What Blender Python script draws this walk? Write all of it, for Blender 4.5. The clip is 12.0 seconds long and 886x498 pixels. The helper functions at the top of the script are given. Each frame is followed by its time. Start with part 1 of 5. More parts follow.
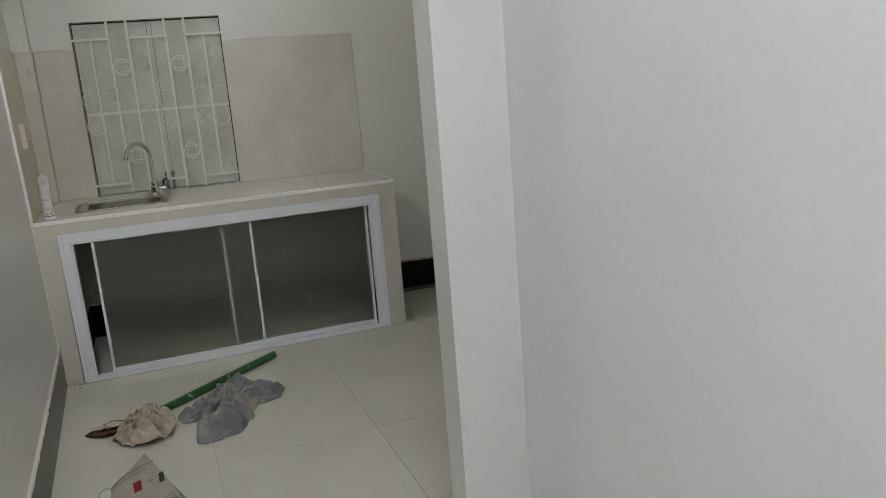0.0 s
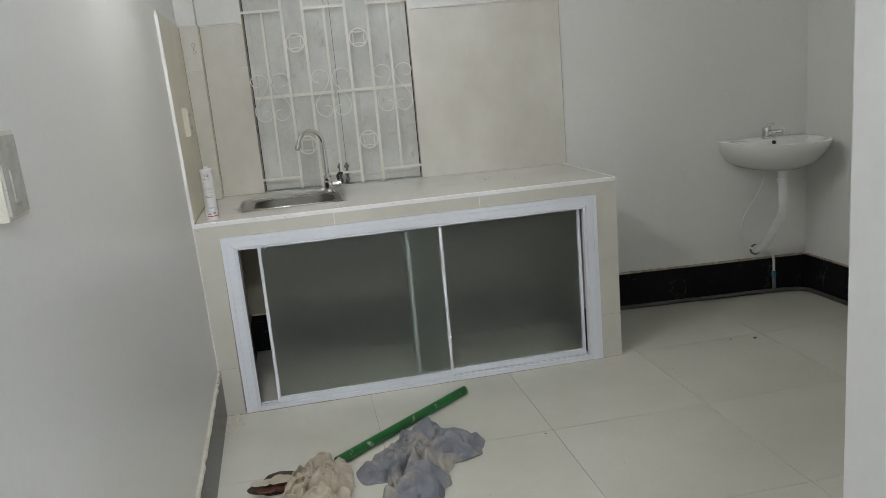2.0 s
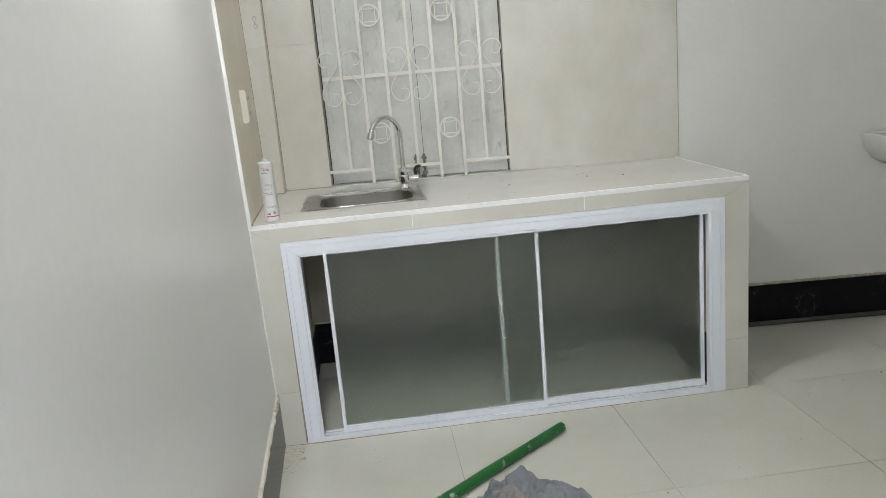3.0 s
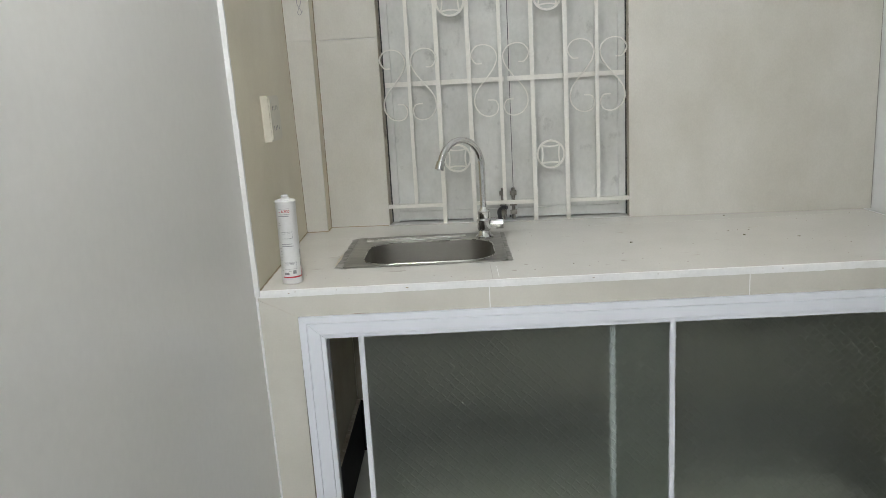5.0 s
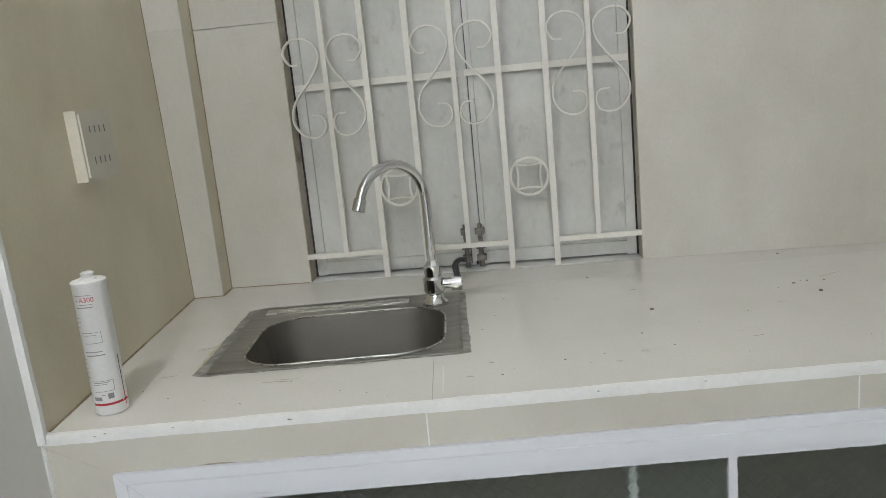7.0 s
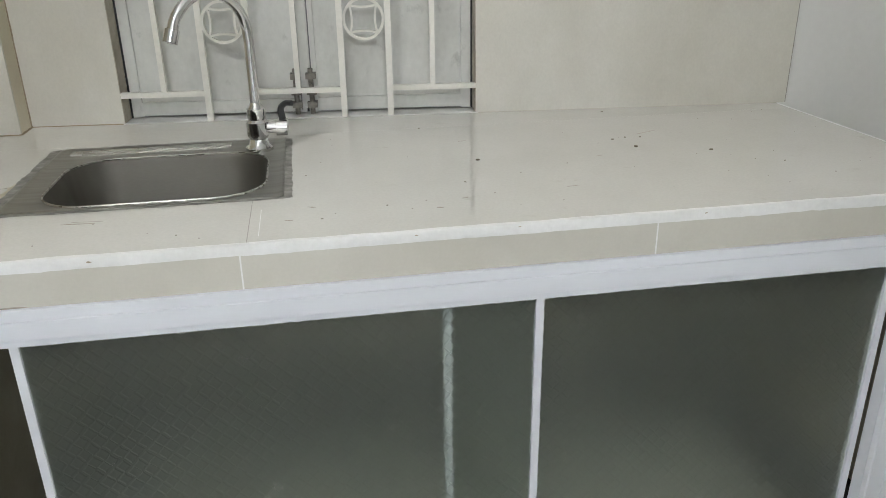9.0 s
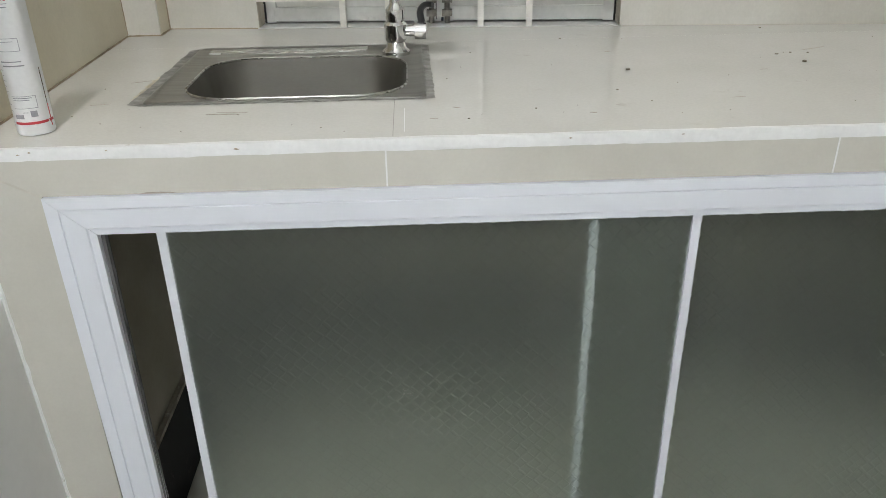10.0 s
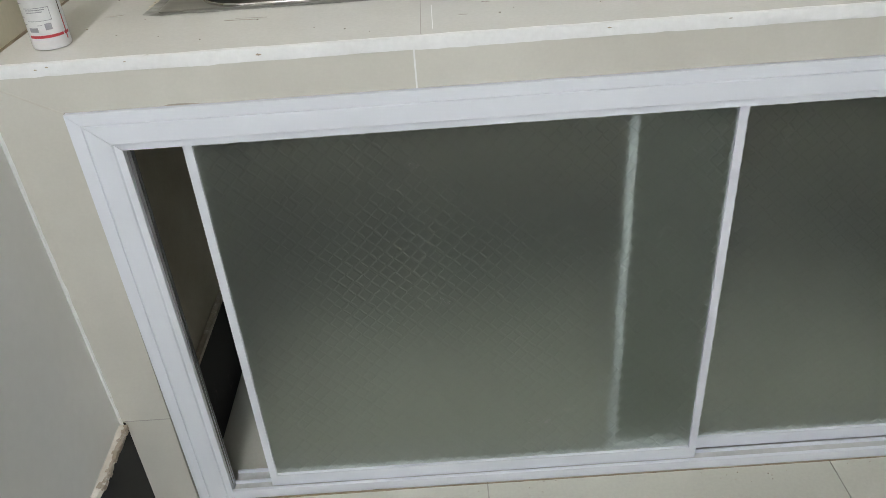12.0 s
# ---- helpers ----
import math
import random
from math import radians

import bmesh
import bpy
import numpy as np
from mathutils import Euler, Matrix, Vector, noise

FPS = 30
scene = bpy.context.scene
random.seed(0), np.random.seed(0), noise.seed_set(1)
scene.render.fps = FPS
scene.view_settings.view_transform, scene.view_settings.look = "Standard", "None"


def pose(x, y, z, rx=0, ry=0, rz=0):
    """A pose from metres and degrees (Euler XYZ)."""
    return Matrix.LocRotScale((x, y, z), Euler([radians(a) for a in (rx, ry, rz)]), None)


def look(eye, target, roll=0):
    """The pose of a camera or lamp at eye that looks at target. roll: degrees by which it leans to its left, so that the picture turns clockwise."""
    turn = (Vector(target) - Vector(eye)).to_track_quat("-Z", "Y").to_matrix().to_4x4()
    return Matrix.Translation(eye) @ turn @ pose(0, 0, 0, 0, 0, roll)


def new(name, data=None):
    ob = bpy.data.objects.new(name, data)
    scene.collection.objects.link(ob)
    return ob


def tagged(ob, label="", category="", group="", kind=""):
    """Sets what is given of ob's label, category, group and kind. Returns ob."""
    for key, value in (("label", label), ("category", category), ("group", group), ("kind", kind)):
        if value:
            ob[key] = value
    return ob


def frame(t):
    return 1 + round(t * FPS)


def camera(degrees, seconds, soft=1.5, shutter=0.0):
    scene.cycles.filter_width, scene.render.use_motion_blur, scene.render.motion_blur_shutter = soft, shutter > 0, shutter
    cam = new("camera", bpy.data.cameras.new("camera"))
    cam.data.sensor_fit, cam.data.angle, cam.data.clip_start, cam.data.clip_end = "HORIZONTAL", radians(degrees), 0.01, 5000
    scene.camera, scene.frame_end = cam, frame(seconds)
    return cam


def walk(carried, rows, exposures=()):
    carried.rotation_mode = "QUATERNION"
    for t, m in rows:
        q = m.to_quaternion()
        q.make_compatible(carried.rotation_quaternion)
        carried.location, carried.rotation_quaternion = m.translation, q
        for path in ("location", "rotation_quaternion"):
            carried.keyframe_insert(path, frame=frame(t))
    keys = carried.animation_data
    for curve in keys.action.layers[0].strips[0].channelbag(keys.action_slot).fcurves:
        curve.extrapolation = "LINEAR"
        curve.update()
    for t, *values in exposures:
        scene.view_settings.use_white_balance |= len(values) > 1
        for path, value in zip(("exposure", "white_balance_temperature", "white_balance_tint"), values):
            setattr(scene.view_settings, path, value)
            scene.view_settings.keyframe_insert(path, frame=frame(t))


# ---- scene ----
cam = camera(59.5, 12.0, soft=0.45)
PATH = [
    (0, (0.532, -3.944, 1.31), (1.21, -2.113, 0.878), -4.5),
    (0.5, (0.457, -3.735, 1.305), (0.97, -1.846, 0.894), -5.3),
    (1, (0.391, -3.567, 1.284), (0.766, -1.642, 0.893), -4.6),
    (1.5, (0.436, -3.321, 1.317), (0.776, -1.388, 0.935), -4.9),
    (2, (0.441, -3.093, 1.261), (0.774, -1.167, 0.838), -5.1),
    (2.5, (0.391, -2.773, 1.264), (0.689, -0.849, 0.805), -5.0),
    (3, (0.41, -2.588, 1.253), (0.584, -0.647, 0.804), -5.0),
    (3.5, (0.473, -2.349, 1.281), (0.486, -0.396, 0.85), -4.9),
    (3.7, (0.48, -2.269, 1.265), (0.447, -0.317, 0.833), -5.2),
    (5.3, (0.489, -1.614, 1.252), (0.417, 0.343, 0.845), -2.3),
    (5.5, (0.531, -1.537, 1.259), (0.433, 0.42, 0.86), -2.0),
    (6, (0.609, -1.417, 1.262), (0.475, 0.54, 0.868), -3.1),
    (6.5, (0.642, -1.184, 1.251), (0.546, 0.775, 0.855), -4.3),
    (7, (0.613, -1.012, 1.223), (0.571, 0.947, 0.82), -5.5),
    (7.5, (0.635, -1.015, 1.2), (0.71, 0.93, 0.74), -5.8),
    (7.7, (0.644, -1.007, 1.2), (0.771, 0.93, 0.718), -6.3),
    (9.3, (0.651, -0.99, 1.176), (0.98, 0.816, 0.383), -0.3),
    (9.5, (0.632, -0.966, 1.144), (0.884, 0.849, 0.343), -0.2),
    (10, (0.584, -0.959, 1.117), (0.648, 0.831, 0.226), -1.0),
    (10.5, (0.568, -0.978, 1.103), (0.553, 0.766, 0.124), -1.9),
    (11, (0.571, -0.976, 1.101), (0.553, 0.74, 0.073), -3.2),
    (11.5, (0.583, -0.952, 1.096), (0.57, 0.743, 0.036), -4.2),
    (12, (0.573, -0.939, 1.089), (0.556, 0.748, 0.015), -4.3),
]
EXPOSURES = [(0.0, -0.86, 6750, 10), (0.5, -0.52, 6620, 10), (1.0, -0.45, 6620, 10), (1.5, -0.28, 6390, 10), (2.0, -0.22, 6390, 10), (2.5, 0.05, 6390, 10), (3.0, 0.22, 6390, 10), (3.5, 0.14, 6390, 10),
             (5.5, 0.02, 6390, 10), (6.5, -0.08, 6390, 10), (7.5, -0.12, 6390, 10), (9.5, 0.14, 6390, 10), (12.0, 0.08, 6390, 10)]
walk(cam, [(t, look(eye, target, roll)) for t, eye, target, roll in PATH], EXPOSURES)

# ---- light ----
world = bpy.data.worlds.new("world")
scene.world = world
world.use_nodes = True
wn = world.node_tree.nodes
sky = wn.new("ShaderNodeTexSky")
sky.sky_type = "NISHITA"
sky.sun_disc = False
sky.sun_elevation, sky.sun_rotation = radians(40), radians(150)
wn["Background"].inputs["Strength"].default_value = 0.1
world.node_tree.links.new(sky.outputs[0], wn["Background"].inputs["Color"])


def area_lamp(name, m, sx, sy, watts, colour):
    data = bpy.data.lights.new(name, "AREA")
    data.shape, data.size, data.size_y, data.energy, data.color = "RECTANGLE", sx, sy, watts, colour
    ob = new(name, data)
    ob.matrix_world = m
    return ob


# weak unseen fill lamp added at the far end behind; the kitchen's own light is the lit tube built below
area_lamp("doorway_light", look((0.82, -6.80, 1.2), (0.82, 0, 1.2)), 0.85, 2.0, 8, (0.98, 0.965, 1.0))
TUBE_LIGHT, TUBE_COLOUR = 550.0, (0.98, 0.98, 0.955)
PASSAGE_LIGHT, PASSAGE_COLOUR = 530.0, (0.885, 0.93, 1.0)


# ---- materials ----
def nodes_of(name):
    m = bpy.data.materials.new(name)
    m.use_nodes = True
    t = m.node_tree
    return m, t, t.nodes, t.links, t.nodes["Principled BSDF"]


def rgb(c):
    return (*c, 1.0)


def noise_tex(t, vec, scale, detail=4.0, rough=0.55):
    n = t.nodes.new("ShaderNodeTexNoise")
    n.inputs["Scale"].default_value, n.inputs["Detail"].default_value, n.inputs["Roughness"].default_value = scale, detail, rough
    t.links.new(vec, n.inputs["Vector"])
    return n


def ramp(t, fac, a, b, lo=0.25, hi=0.75):
    r = t.nodes.new("ShaderNodeValToRGB")
    r.color_ramp.elements[0].position, r.color_ramp.elements[1].position = lo, hi
    r.color_ramp.elements[0].color, r.color_ramp.elements[1].color = rgb(a), rgb(b)
    t.links.new(fac, r.inputs[0])
    return r


def mix(t, fac, a, b, mode="MIX"):
    m = t.nodes.new("ShaderNodeMix")
    m.data_type, m.blend_type = "RGBA", mode
    for value, socket in ((fac, m.inputs[0]), (a, m.inputs[6]), (b, m.inputs[7])):
        if isinstance(value, (int, float)):
            socket.default_value = value
        elif isinstance(value, tuple):
            socket.default_value = rgb(value)
        else:
            t.links.new(value, socket)
    return m.outputs[2]


def surface(name, a, b, scale, rough, bump=0.1, grain=150.0, metal=0.0, stain=None, stain_scale=3.0, stain_at=(0.62, 0.75), piece=0.0,
            spec=0.5, coat=0.0, gloss_var=0.08, stretch=(1, 1, 1), fine=(0.94, 1.0), depth=0.002):
    """Two tones in soft clouds, a fine grain, optional stains, uneven gloss and a little relief."""
    m, t, n, links, bsdf = nodes_of(name)
    geo = n.new("ShaderNodeNewGeometry")
    place = n.new("ShaderNodeVectorMath")
    place.operation = "MULTIPLY"
    place.inputs[1].default_value = stretch
    links.new(geo.outputs["Position"], place.inputs[0])
    vec = place.outputs[0]
    info = n.new("ShaderNodeObjectInfo")
    if piece:
        shift = n.new("ShaderNodeVectorMath")
        shift.operation = "MULTIPLY_ADD"
        shift.inputs[1].default_value = (31, 17, 23)
        comb = n.new("ShaderNodeCombineXYZ")
        for i in range(3):
            links.new(info.outputs["Random"], comb.inputs[i])
        links.new(comb.outputs[0], shift.inputs[0])
        links.new(vec, shift.inputs[2])
        vec = shift.outputs[0]
    clouds = noise_tex(t, vec, scale, 5, 0.6)
    col = ramp(t, clouds.outputs[0], a, b).outputs[0]
    tiny = noise_tex(t, vec, grain, 3)
    speckle = ramp(t, tiny.outputs[0], (fine[0],) * 3, (fine[1],) * 3, 0.3, 0.7).outputs[0]
    col = mix(t, 1.0, col, speckle, "MULTIPLY")
    if piece:
        vary = n.new("ShaderNodeMapRange")
        vary.inputs["To Min"].default_value, vary.inputs["To Max"].default_value = 1 - piece, 1.0
        links.new(info.outputs["Random"], vary.inputs["Value"])
        comb2 = n.new("ShaderNodeCombineColor")
        for i in range(3):
            links.new(vary.outputs[0], comb2.inputs[i])
        col = mix(t, 1.0, col, comb2.outputs[0], "MULTIPLY")
    if stain:
        blot = noise_tex(t, vec, stain_scale, 7, 0.68)
        where = ramp(t, blot.outputs[0], (0, 0, 0), (1, 1, 1), *stain_at)
        col = mix(t, where.outputs[0], col, stain)
    links.new(col, bsdf.inputs["Base Color"])
    gloss = n.new("ShaderNodeMapRange")
    gloss.inputs["To Min"].default_value, gloss.inputs["To Max"].default_value = max(0.02, rough - gloss_var), min(1, rough + gloss_var)
    mid = noise_tex(t, vec, scale * 4, 4)
    links.new(mid.outputs[0], gloss.inputs["Value"])
    links.new(gloss.outputs[0], bsdf.inputs["Roughness"])
    bsdf.inputs["Metallic"].default_value = metal
    bsdf.inputs["Specular IOR Level"].default_value = spec
    bsdf.inputs["Coat Weight"].default_value = coat
    bsdf.inputs["Coat Roughness"].default_value = 0.08
    if bump:
        both = n.new("ShaderNodeMath")
        both.operation = "MULTIPLY_ADD"
        both.inputs[1].default_value = 0.35
        links.new(tiny.outputs[0], both.inputs[0])
        links.new(mid.outputs[0], both.inputs[2])
        bp = n.new("ShaderNodeBump")
        bp.inputs["Strength"].default_value, bp.inputs["Distance"].default_value = bump, depth
        links.new(both.outputs[0], bp.inputs["Height"])
        links.new(bp.outputs[0], bsdf.inputs["Normal"])
    return m


PAINT = surface("wall_paint", (0.715, 0.71, 0.68), (0.775, 0.77, 0.745), 1.2, 0.30, 0.05, 60, gloss_var=0.05, fine=(0.97, 1.0), depth=0.0008)
# white paint made lighter and cooler to carry the passage's brighter light
PAINT_LIT = surface("lit_passage_paint", (0.79, 0.785, 0.80), (0.84, 0.835, 0.855), 1.2, 0.38, 0.0, 60, gloss_var=0.03, fine=(0.97, 1.0))
# white paint darkened to hold back the passage lamp's light on the pier
PAINT_DIMMED = surface("dimmed_pier_paint", (0.655, 0.65, 0.635), (0.705, 0.70, 0.69), 1.4, 0.5, 0.1, 60, fine=(0.97, 1.0), depth=0.003)
CEILING = surface("ceiling_paint", (0.78, 0.78, 0.77), (0.82, 0.82, 0.81), 1.0, 0.7, 0.1, 80)
SKIM = surface("skim_plaster", (0.66, 0.65, 0.61), (0.76, 0.75, 0.72), 5, 0.6, 0.25, 70, stain=(0.80, 0.80, 0.79), stain_scale=6, stain_at=(0.56, 0.66), depth=0.003)
# darker copy of bare_plaster: the cabinet's inner shade is put into its colour
BARE_SHADED = surface("shaded_brown_plaster", (0.215, 0.188, 0.143), (0.32, 0.288, 0.23), 6, 0.9, 0.5, 120)
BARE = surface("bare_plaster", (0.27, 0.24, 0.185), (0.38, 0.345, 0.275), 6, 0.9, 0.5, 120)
TILE = surface("beige_tile", (0.58, 0.515, 0.37), (0.71, 0.655, 0.505), 4.5, 0.30, 0.0, 220, piece=0.025, stretch=(1, 1, 0.7), gloss_var=0.015)
SPLASH_TILE = surface("pale_splash_tile", (0.56, 0.535, 0.46), (0.70, 0.68, 0.62), 4.0, 0.30, 0.0, 220, piece=0.02, stretch=(1, 1, 0.7), gloss_var=0.015)
FRONT_TILE = surface("cream_front_tile", (0.56, 0.54, 0.475), (0.64, 0.62, 0.555), 5.0, 0.26, 0.0, 220, piece=0.03, gloss_var=0.02, fine=(0.97, 1.0))
TOP_TILE = surface("polished_worktop_tile", (0.72, 0.705, 0.65), (0.80, 0.785, 0.735), 3.6, 0.05, 0.012, 200, piece=0.03, gloss_var=0.03, spec=0.8,
                   stain=(0.56, 0.53, 0.46), stain_scale=11, stain_at=(0.64, 0.78))
FLOOR_TILE = surface("polished_floor_tile", (0.55, 0.54, 0.465), (0.635, 0.625, 0.555), 2.2, 0.10, 0.02, 180, piece=0.04, gloss_var=0.05,
                     stain=(0.50, 0.49, 0.43), stain_scale=7, stain_at=(0.66, 0.8))
GROUT = surface("grey_grout", (0.27, 0.26, 0.235), (0.42, 0.40, 0.355), 30, 0.85, 0.3, 300)
TILE_GROUT = surface("cream_grout", (0.50, 0.47, 0.40), (0.60, 0.57, 0.50), 30, 0.8, 0.3, 300)
WHITE_GROUT = surface("white_cement_edge", (0.74, 0.74, 0.72), (0.82, 0.82, 0.81), 20, 0.55, 0.5, 120, stain=(0.42, 0.38, 0.31), stain_scale=34, stain_at=(0.66, 0.74))
LIP = surface("patchy_cement_lip", (0.56, 0.52, 0.44), (0.70, 0.67, 0.60), 26, 0.8, 0.8, 160, stain=(0.33, 0.26, 0.18), stain_scale=15, stain_at=(0.62, 0.72), depth=0.004)
CEMENT = surface("brown_cement", (0.30, 0.24, 0.17), (0.52, 0.46, 0.38), 40, 0.9, 0.9, 200, stain=(0.66, 0.62, 0.55), stain_scale=50, stain_at=(0.55, 0.66), depth=0.004)
GRIME = surface("brown_grime", (0.22, 0.16, 0.09), (0.42, 0.35, 0.25), 30, 0.8, 0.4, 200)
REVEAL = surface("brown_reveal", (0.34, 0.305, 0.24), (0.52, 0.48, 0.40), 22, 0.8, 0.4, 160, stain=(0.16, 0.14, 0.11), stain_scale=18, stain_at=(0.55, 0.75))
GREY_SEAL = surface("grey_sealant", (0.12, 0.116, 0.105), (0.42, 0.41, 0.375), 45, 0.7, 0.35, 260)
ALU = surface("white_aluminium", (0.74, 0.76, 0.81), (0.77, 0.79, 0.84), 8, 0.34, 0.0, 300, fine=(0.99, 1.0), gloss_var=0.03, stain=(0.62, 0.62, 0.60), stain_scale=25, stain_at=(0.72, 0.84))
GREY_ALU = surface("grey_track", (0.50, 0.50, 0.49), (0.64, 0.64, 0.64), 40, 0.6, 0.2, 200)
RUBBER = surface("grey_gasket", (0.10, 0.10, 0.10), (0.16, 0.16, 0.16), 30, 0.6, 0.1, 300)
GRILLE = surface("cream_grille_paint", (0.76, 0.74, 0.675), (0.82, 0.80, 0.735), 14, 0.36, 0.25, 120, stain=(0.50, 0.46, 0.36), stain_scale=30, stain_at=(0.7, 0.8))
SHUTTER = surface("grey_white_steel_paint", (0.52, 0.52, 0.48), (0.70, 0.70, 0.66), 7, 0.42, 0.3, 90, stain=(0.26, 0.26, 0.24), stain_scale=15, stain_at=(0.60, 0.84), stretch=(1, 1, 0.7), fine=(0.93, 1.0))
# near-black standing in for the shade inside gaps and holes
DARK_GAP = surface("dark_gap", (0.03, 0.03, 0.03), (0.05, 0.05, 0.045), 20, 0.9, 0.2, 200)
# sink steel darkened to carry the shade inside the bowl; the rim's is lighter
BOWL_STEEL = surface("shaded_bowl_steel", (0.15, 0.14, 0.12), (0.21, 0.20, 0.175), 12, 0.62, 0.06, 400, metal=1.0, stretch=(0.3, 3, 1))
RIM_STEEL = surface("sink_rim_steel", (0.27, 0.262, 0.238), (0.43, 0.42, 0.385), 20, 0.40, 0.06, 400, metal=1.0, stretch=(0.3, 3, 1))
# lighter sink steel, with the highlights of edge and ridge in its colour
HIGHLIGHT_STEEL = surface("highlight_steel", (0.50, 0.49, 0.46), (0.60, 0.59, 0.56), 9, 0.28, 0.04, 400, metal=1.0, stretch=(0.3, 3, 1))
CHROME = surface("chrome", (0.74, 0.74, 0.74), (0.80, 0.80, 0.80), 12, 0.09, 0.0, 300, metal=1.0, gloss_var=0.04)
BOLT = surface("grimy_bolt_steel", (0.10, 0.09, 0.075), (0.33, 0.31, 0.27), 60, 0.5, 0.4, 200, metal=0.6)
BLACK_PLASTIC = surface("black_plastic", (0.02, 0.02, 0.02), (0.035, 0.035, 0.035), 30, 0.35, 0.1, 300)
CERAMIC = surface("white_ceramic", (0.72, 0.72, 0.70), (0.76, 0.76, 0.745), 4, 0.14, 0.0, 100, gloss_var=0.05, fine=(0.98, 1.0))
PLASTIC = surface("white_plastic", (0.74, 0.74, 0.73), (0.79, 0.79, 0.78), 10, 0.4, 0.05, 200)
SOCKET_CREAM = surface("aged_cream_plastic", (0.60, 0.565, 0.47), (0.68, 0.645, 0.55), 14, 0.4, 0.06, 200)
PLATE_WORN = surface("smeared_switch_plastic", (0.36, 0.355, 0.315), (0.52, 0.51, 0.465), 40, 0.5, 0.3, 200, stain=(0.22, 0.20, 0.17), stain_scale=60, stain_at=(0.62, 0.72))
TUBE_WHITE = surface("white_cartridge", (0.78, 0.78, 0.77), (0.83, 0.83, 0.82), 10, 0.32, 0.0, 200)
PRINT_GREY = surface("grey_print", (0.22, 0.22, 0.24), (0.34, 0.34, 0.35), 60, 0.5, 0.0, 200)
PRINT_RED = surface("red_print", (0.45, 0.03, 0.04), (0.55, 0.05, 0.06), 40, 0.45, 0.0, 200)
PRINT_GREEN = surface("dark_green_print", (0.04, 0.06, 0.04), (0.08, 0.09, 0.06), 40, 0.6, 0.0, 200)
GREEN = surface("scuffed_green_pipe", (0.008, 0.085, 0.014), (0.015, 0.13, 0.03), 9, 0.38, 0.3, 90, stain=(0.35, 0.42, 0.33), stain_scale=26, stain_at=(0.60, 0.68))
BLUE_CLOTH = surface("faded_blue_cloth", (0.15, 0.16, 0.19), (0.27, 0.275, 0.285), 7, 0.95, 0.35, 420, stain=(0.33, 0.30, 0.255), stain_scale=4.5, stain_at=(0.48, 0.60), spec=0.1, depth=0.004)
BEIGE_CLOTH = surface("dusty_beige_cloth", (0.33, 0.285, 0.21), (0.55, 0.495, 0.40), 12, 0.95, 0.35, 420, stain=(0.17, 0.125, 0.075), stain_scale=14, stain_at=(0.56, 0.70), spec=0.1, depth=0.004)
DARK_CLOTH = surface("dark_brown_sack", (0.045, 0.03, 0.022), (0.09, 0.06, 0.04), 14, 0.8, 0.6, 200, spec=0.2)
RED_CLOTH = surface("rust_red_cloth", (0.09, 0.035, 0.025), (0.13, 0.055, 0.04), 14, 0.85, 0.5, 200, spec=0.2)
PAPER = surface("grey_paper_sack", (0.38, 0.35, 0.28), (0.48, 0.45, 0.37), 8, 0.8, 0.5, 160, stain=(0.25, 0.23, 0.19), stain_scale=18, stain_at=(0.6, 0.75), spec=0.2)
GRIT = surface("pale_grit", (0.45, 0.41, 0.33), (0.62, 0.58, 0.50), 80, 0.9, 0.5, 300)
SMEAR = surface("grey_brown_smear", (0.30, 0.27, 0.22), (0.46, 0.43, 0.37), 60, 0.8, 0.3, 200)
SPECK = surface("dark_speck", (0.10, 0.085, 0.06), (0.2, 0.17, 0.12), 80, 0.9, 0.4, 300)


def marble(name, rough, spec):
    m, t, n, links, bsdf = nodes_of(name)
    geo = n.new("ShaderNodeNewGeometry")
    warp = noise_tex(t, geo.outputs["Position"], 7, 6, 0.65)
    vec = mix(t, 0.16, geo.outputs["Position"], warp.outputs["Color"])
    veins = n.new("ShaderNodeTexVoronoi")
    veins.feature = "DISTANCE_TO_EDGE"
    veins.inputs["Scale"].default_value = 21
    links.new(vec, veins.inputs["Vector"])
    line = ramp(t, veins.outputs["Distance"], (1, 1, 1), (0, 0, 0), 0.0, 0.05)
    gate = ramp(t, noise_tex(t, geo.outputs["Position"], 9, 4).outputs[0], (0, 0, 0), (1, 1, 1), 0.55, 0.70)
    both = mix(t, 1.0, line.outputs[0], gate.outputs[0], "MULTIPLY")
    col = mix(t, both, (0.010, 0.010, 0.011), (0.085, 0.08, 0.07))
    links.new(col, bsdf.inputs["Base Color"])
    bsdf.inputs["Roughness"].default_value, bsdf.inputs["Specular IOR Level"].default_value = rough, spec
    return m


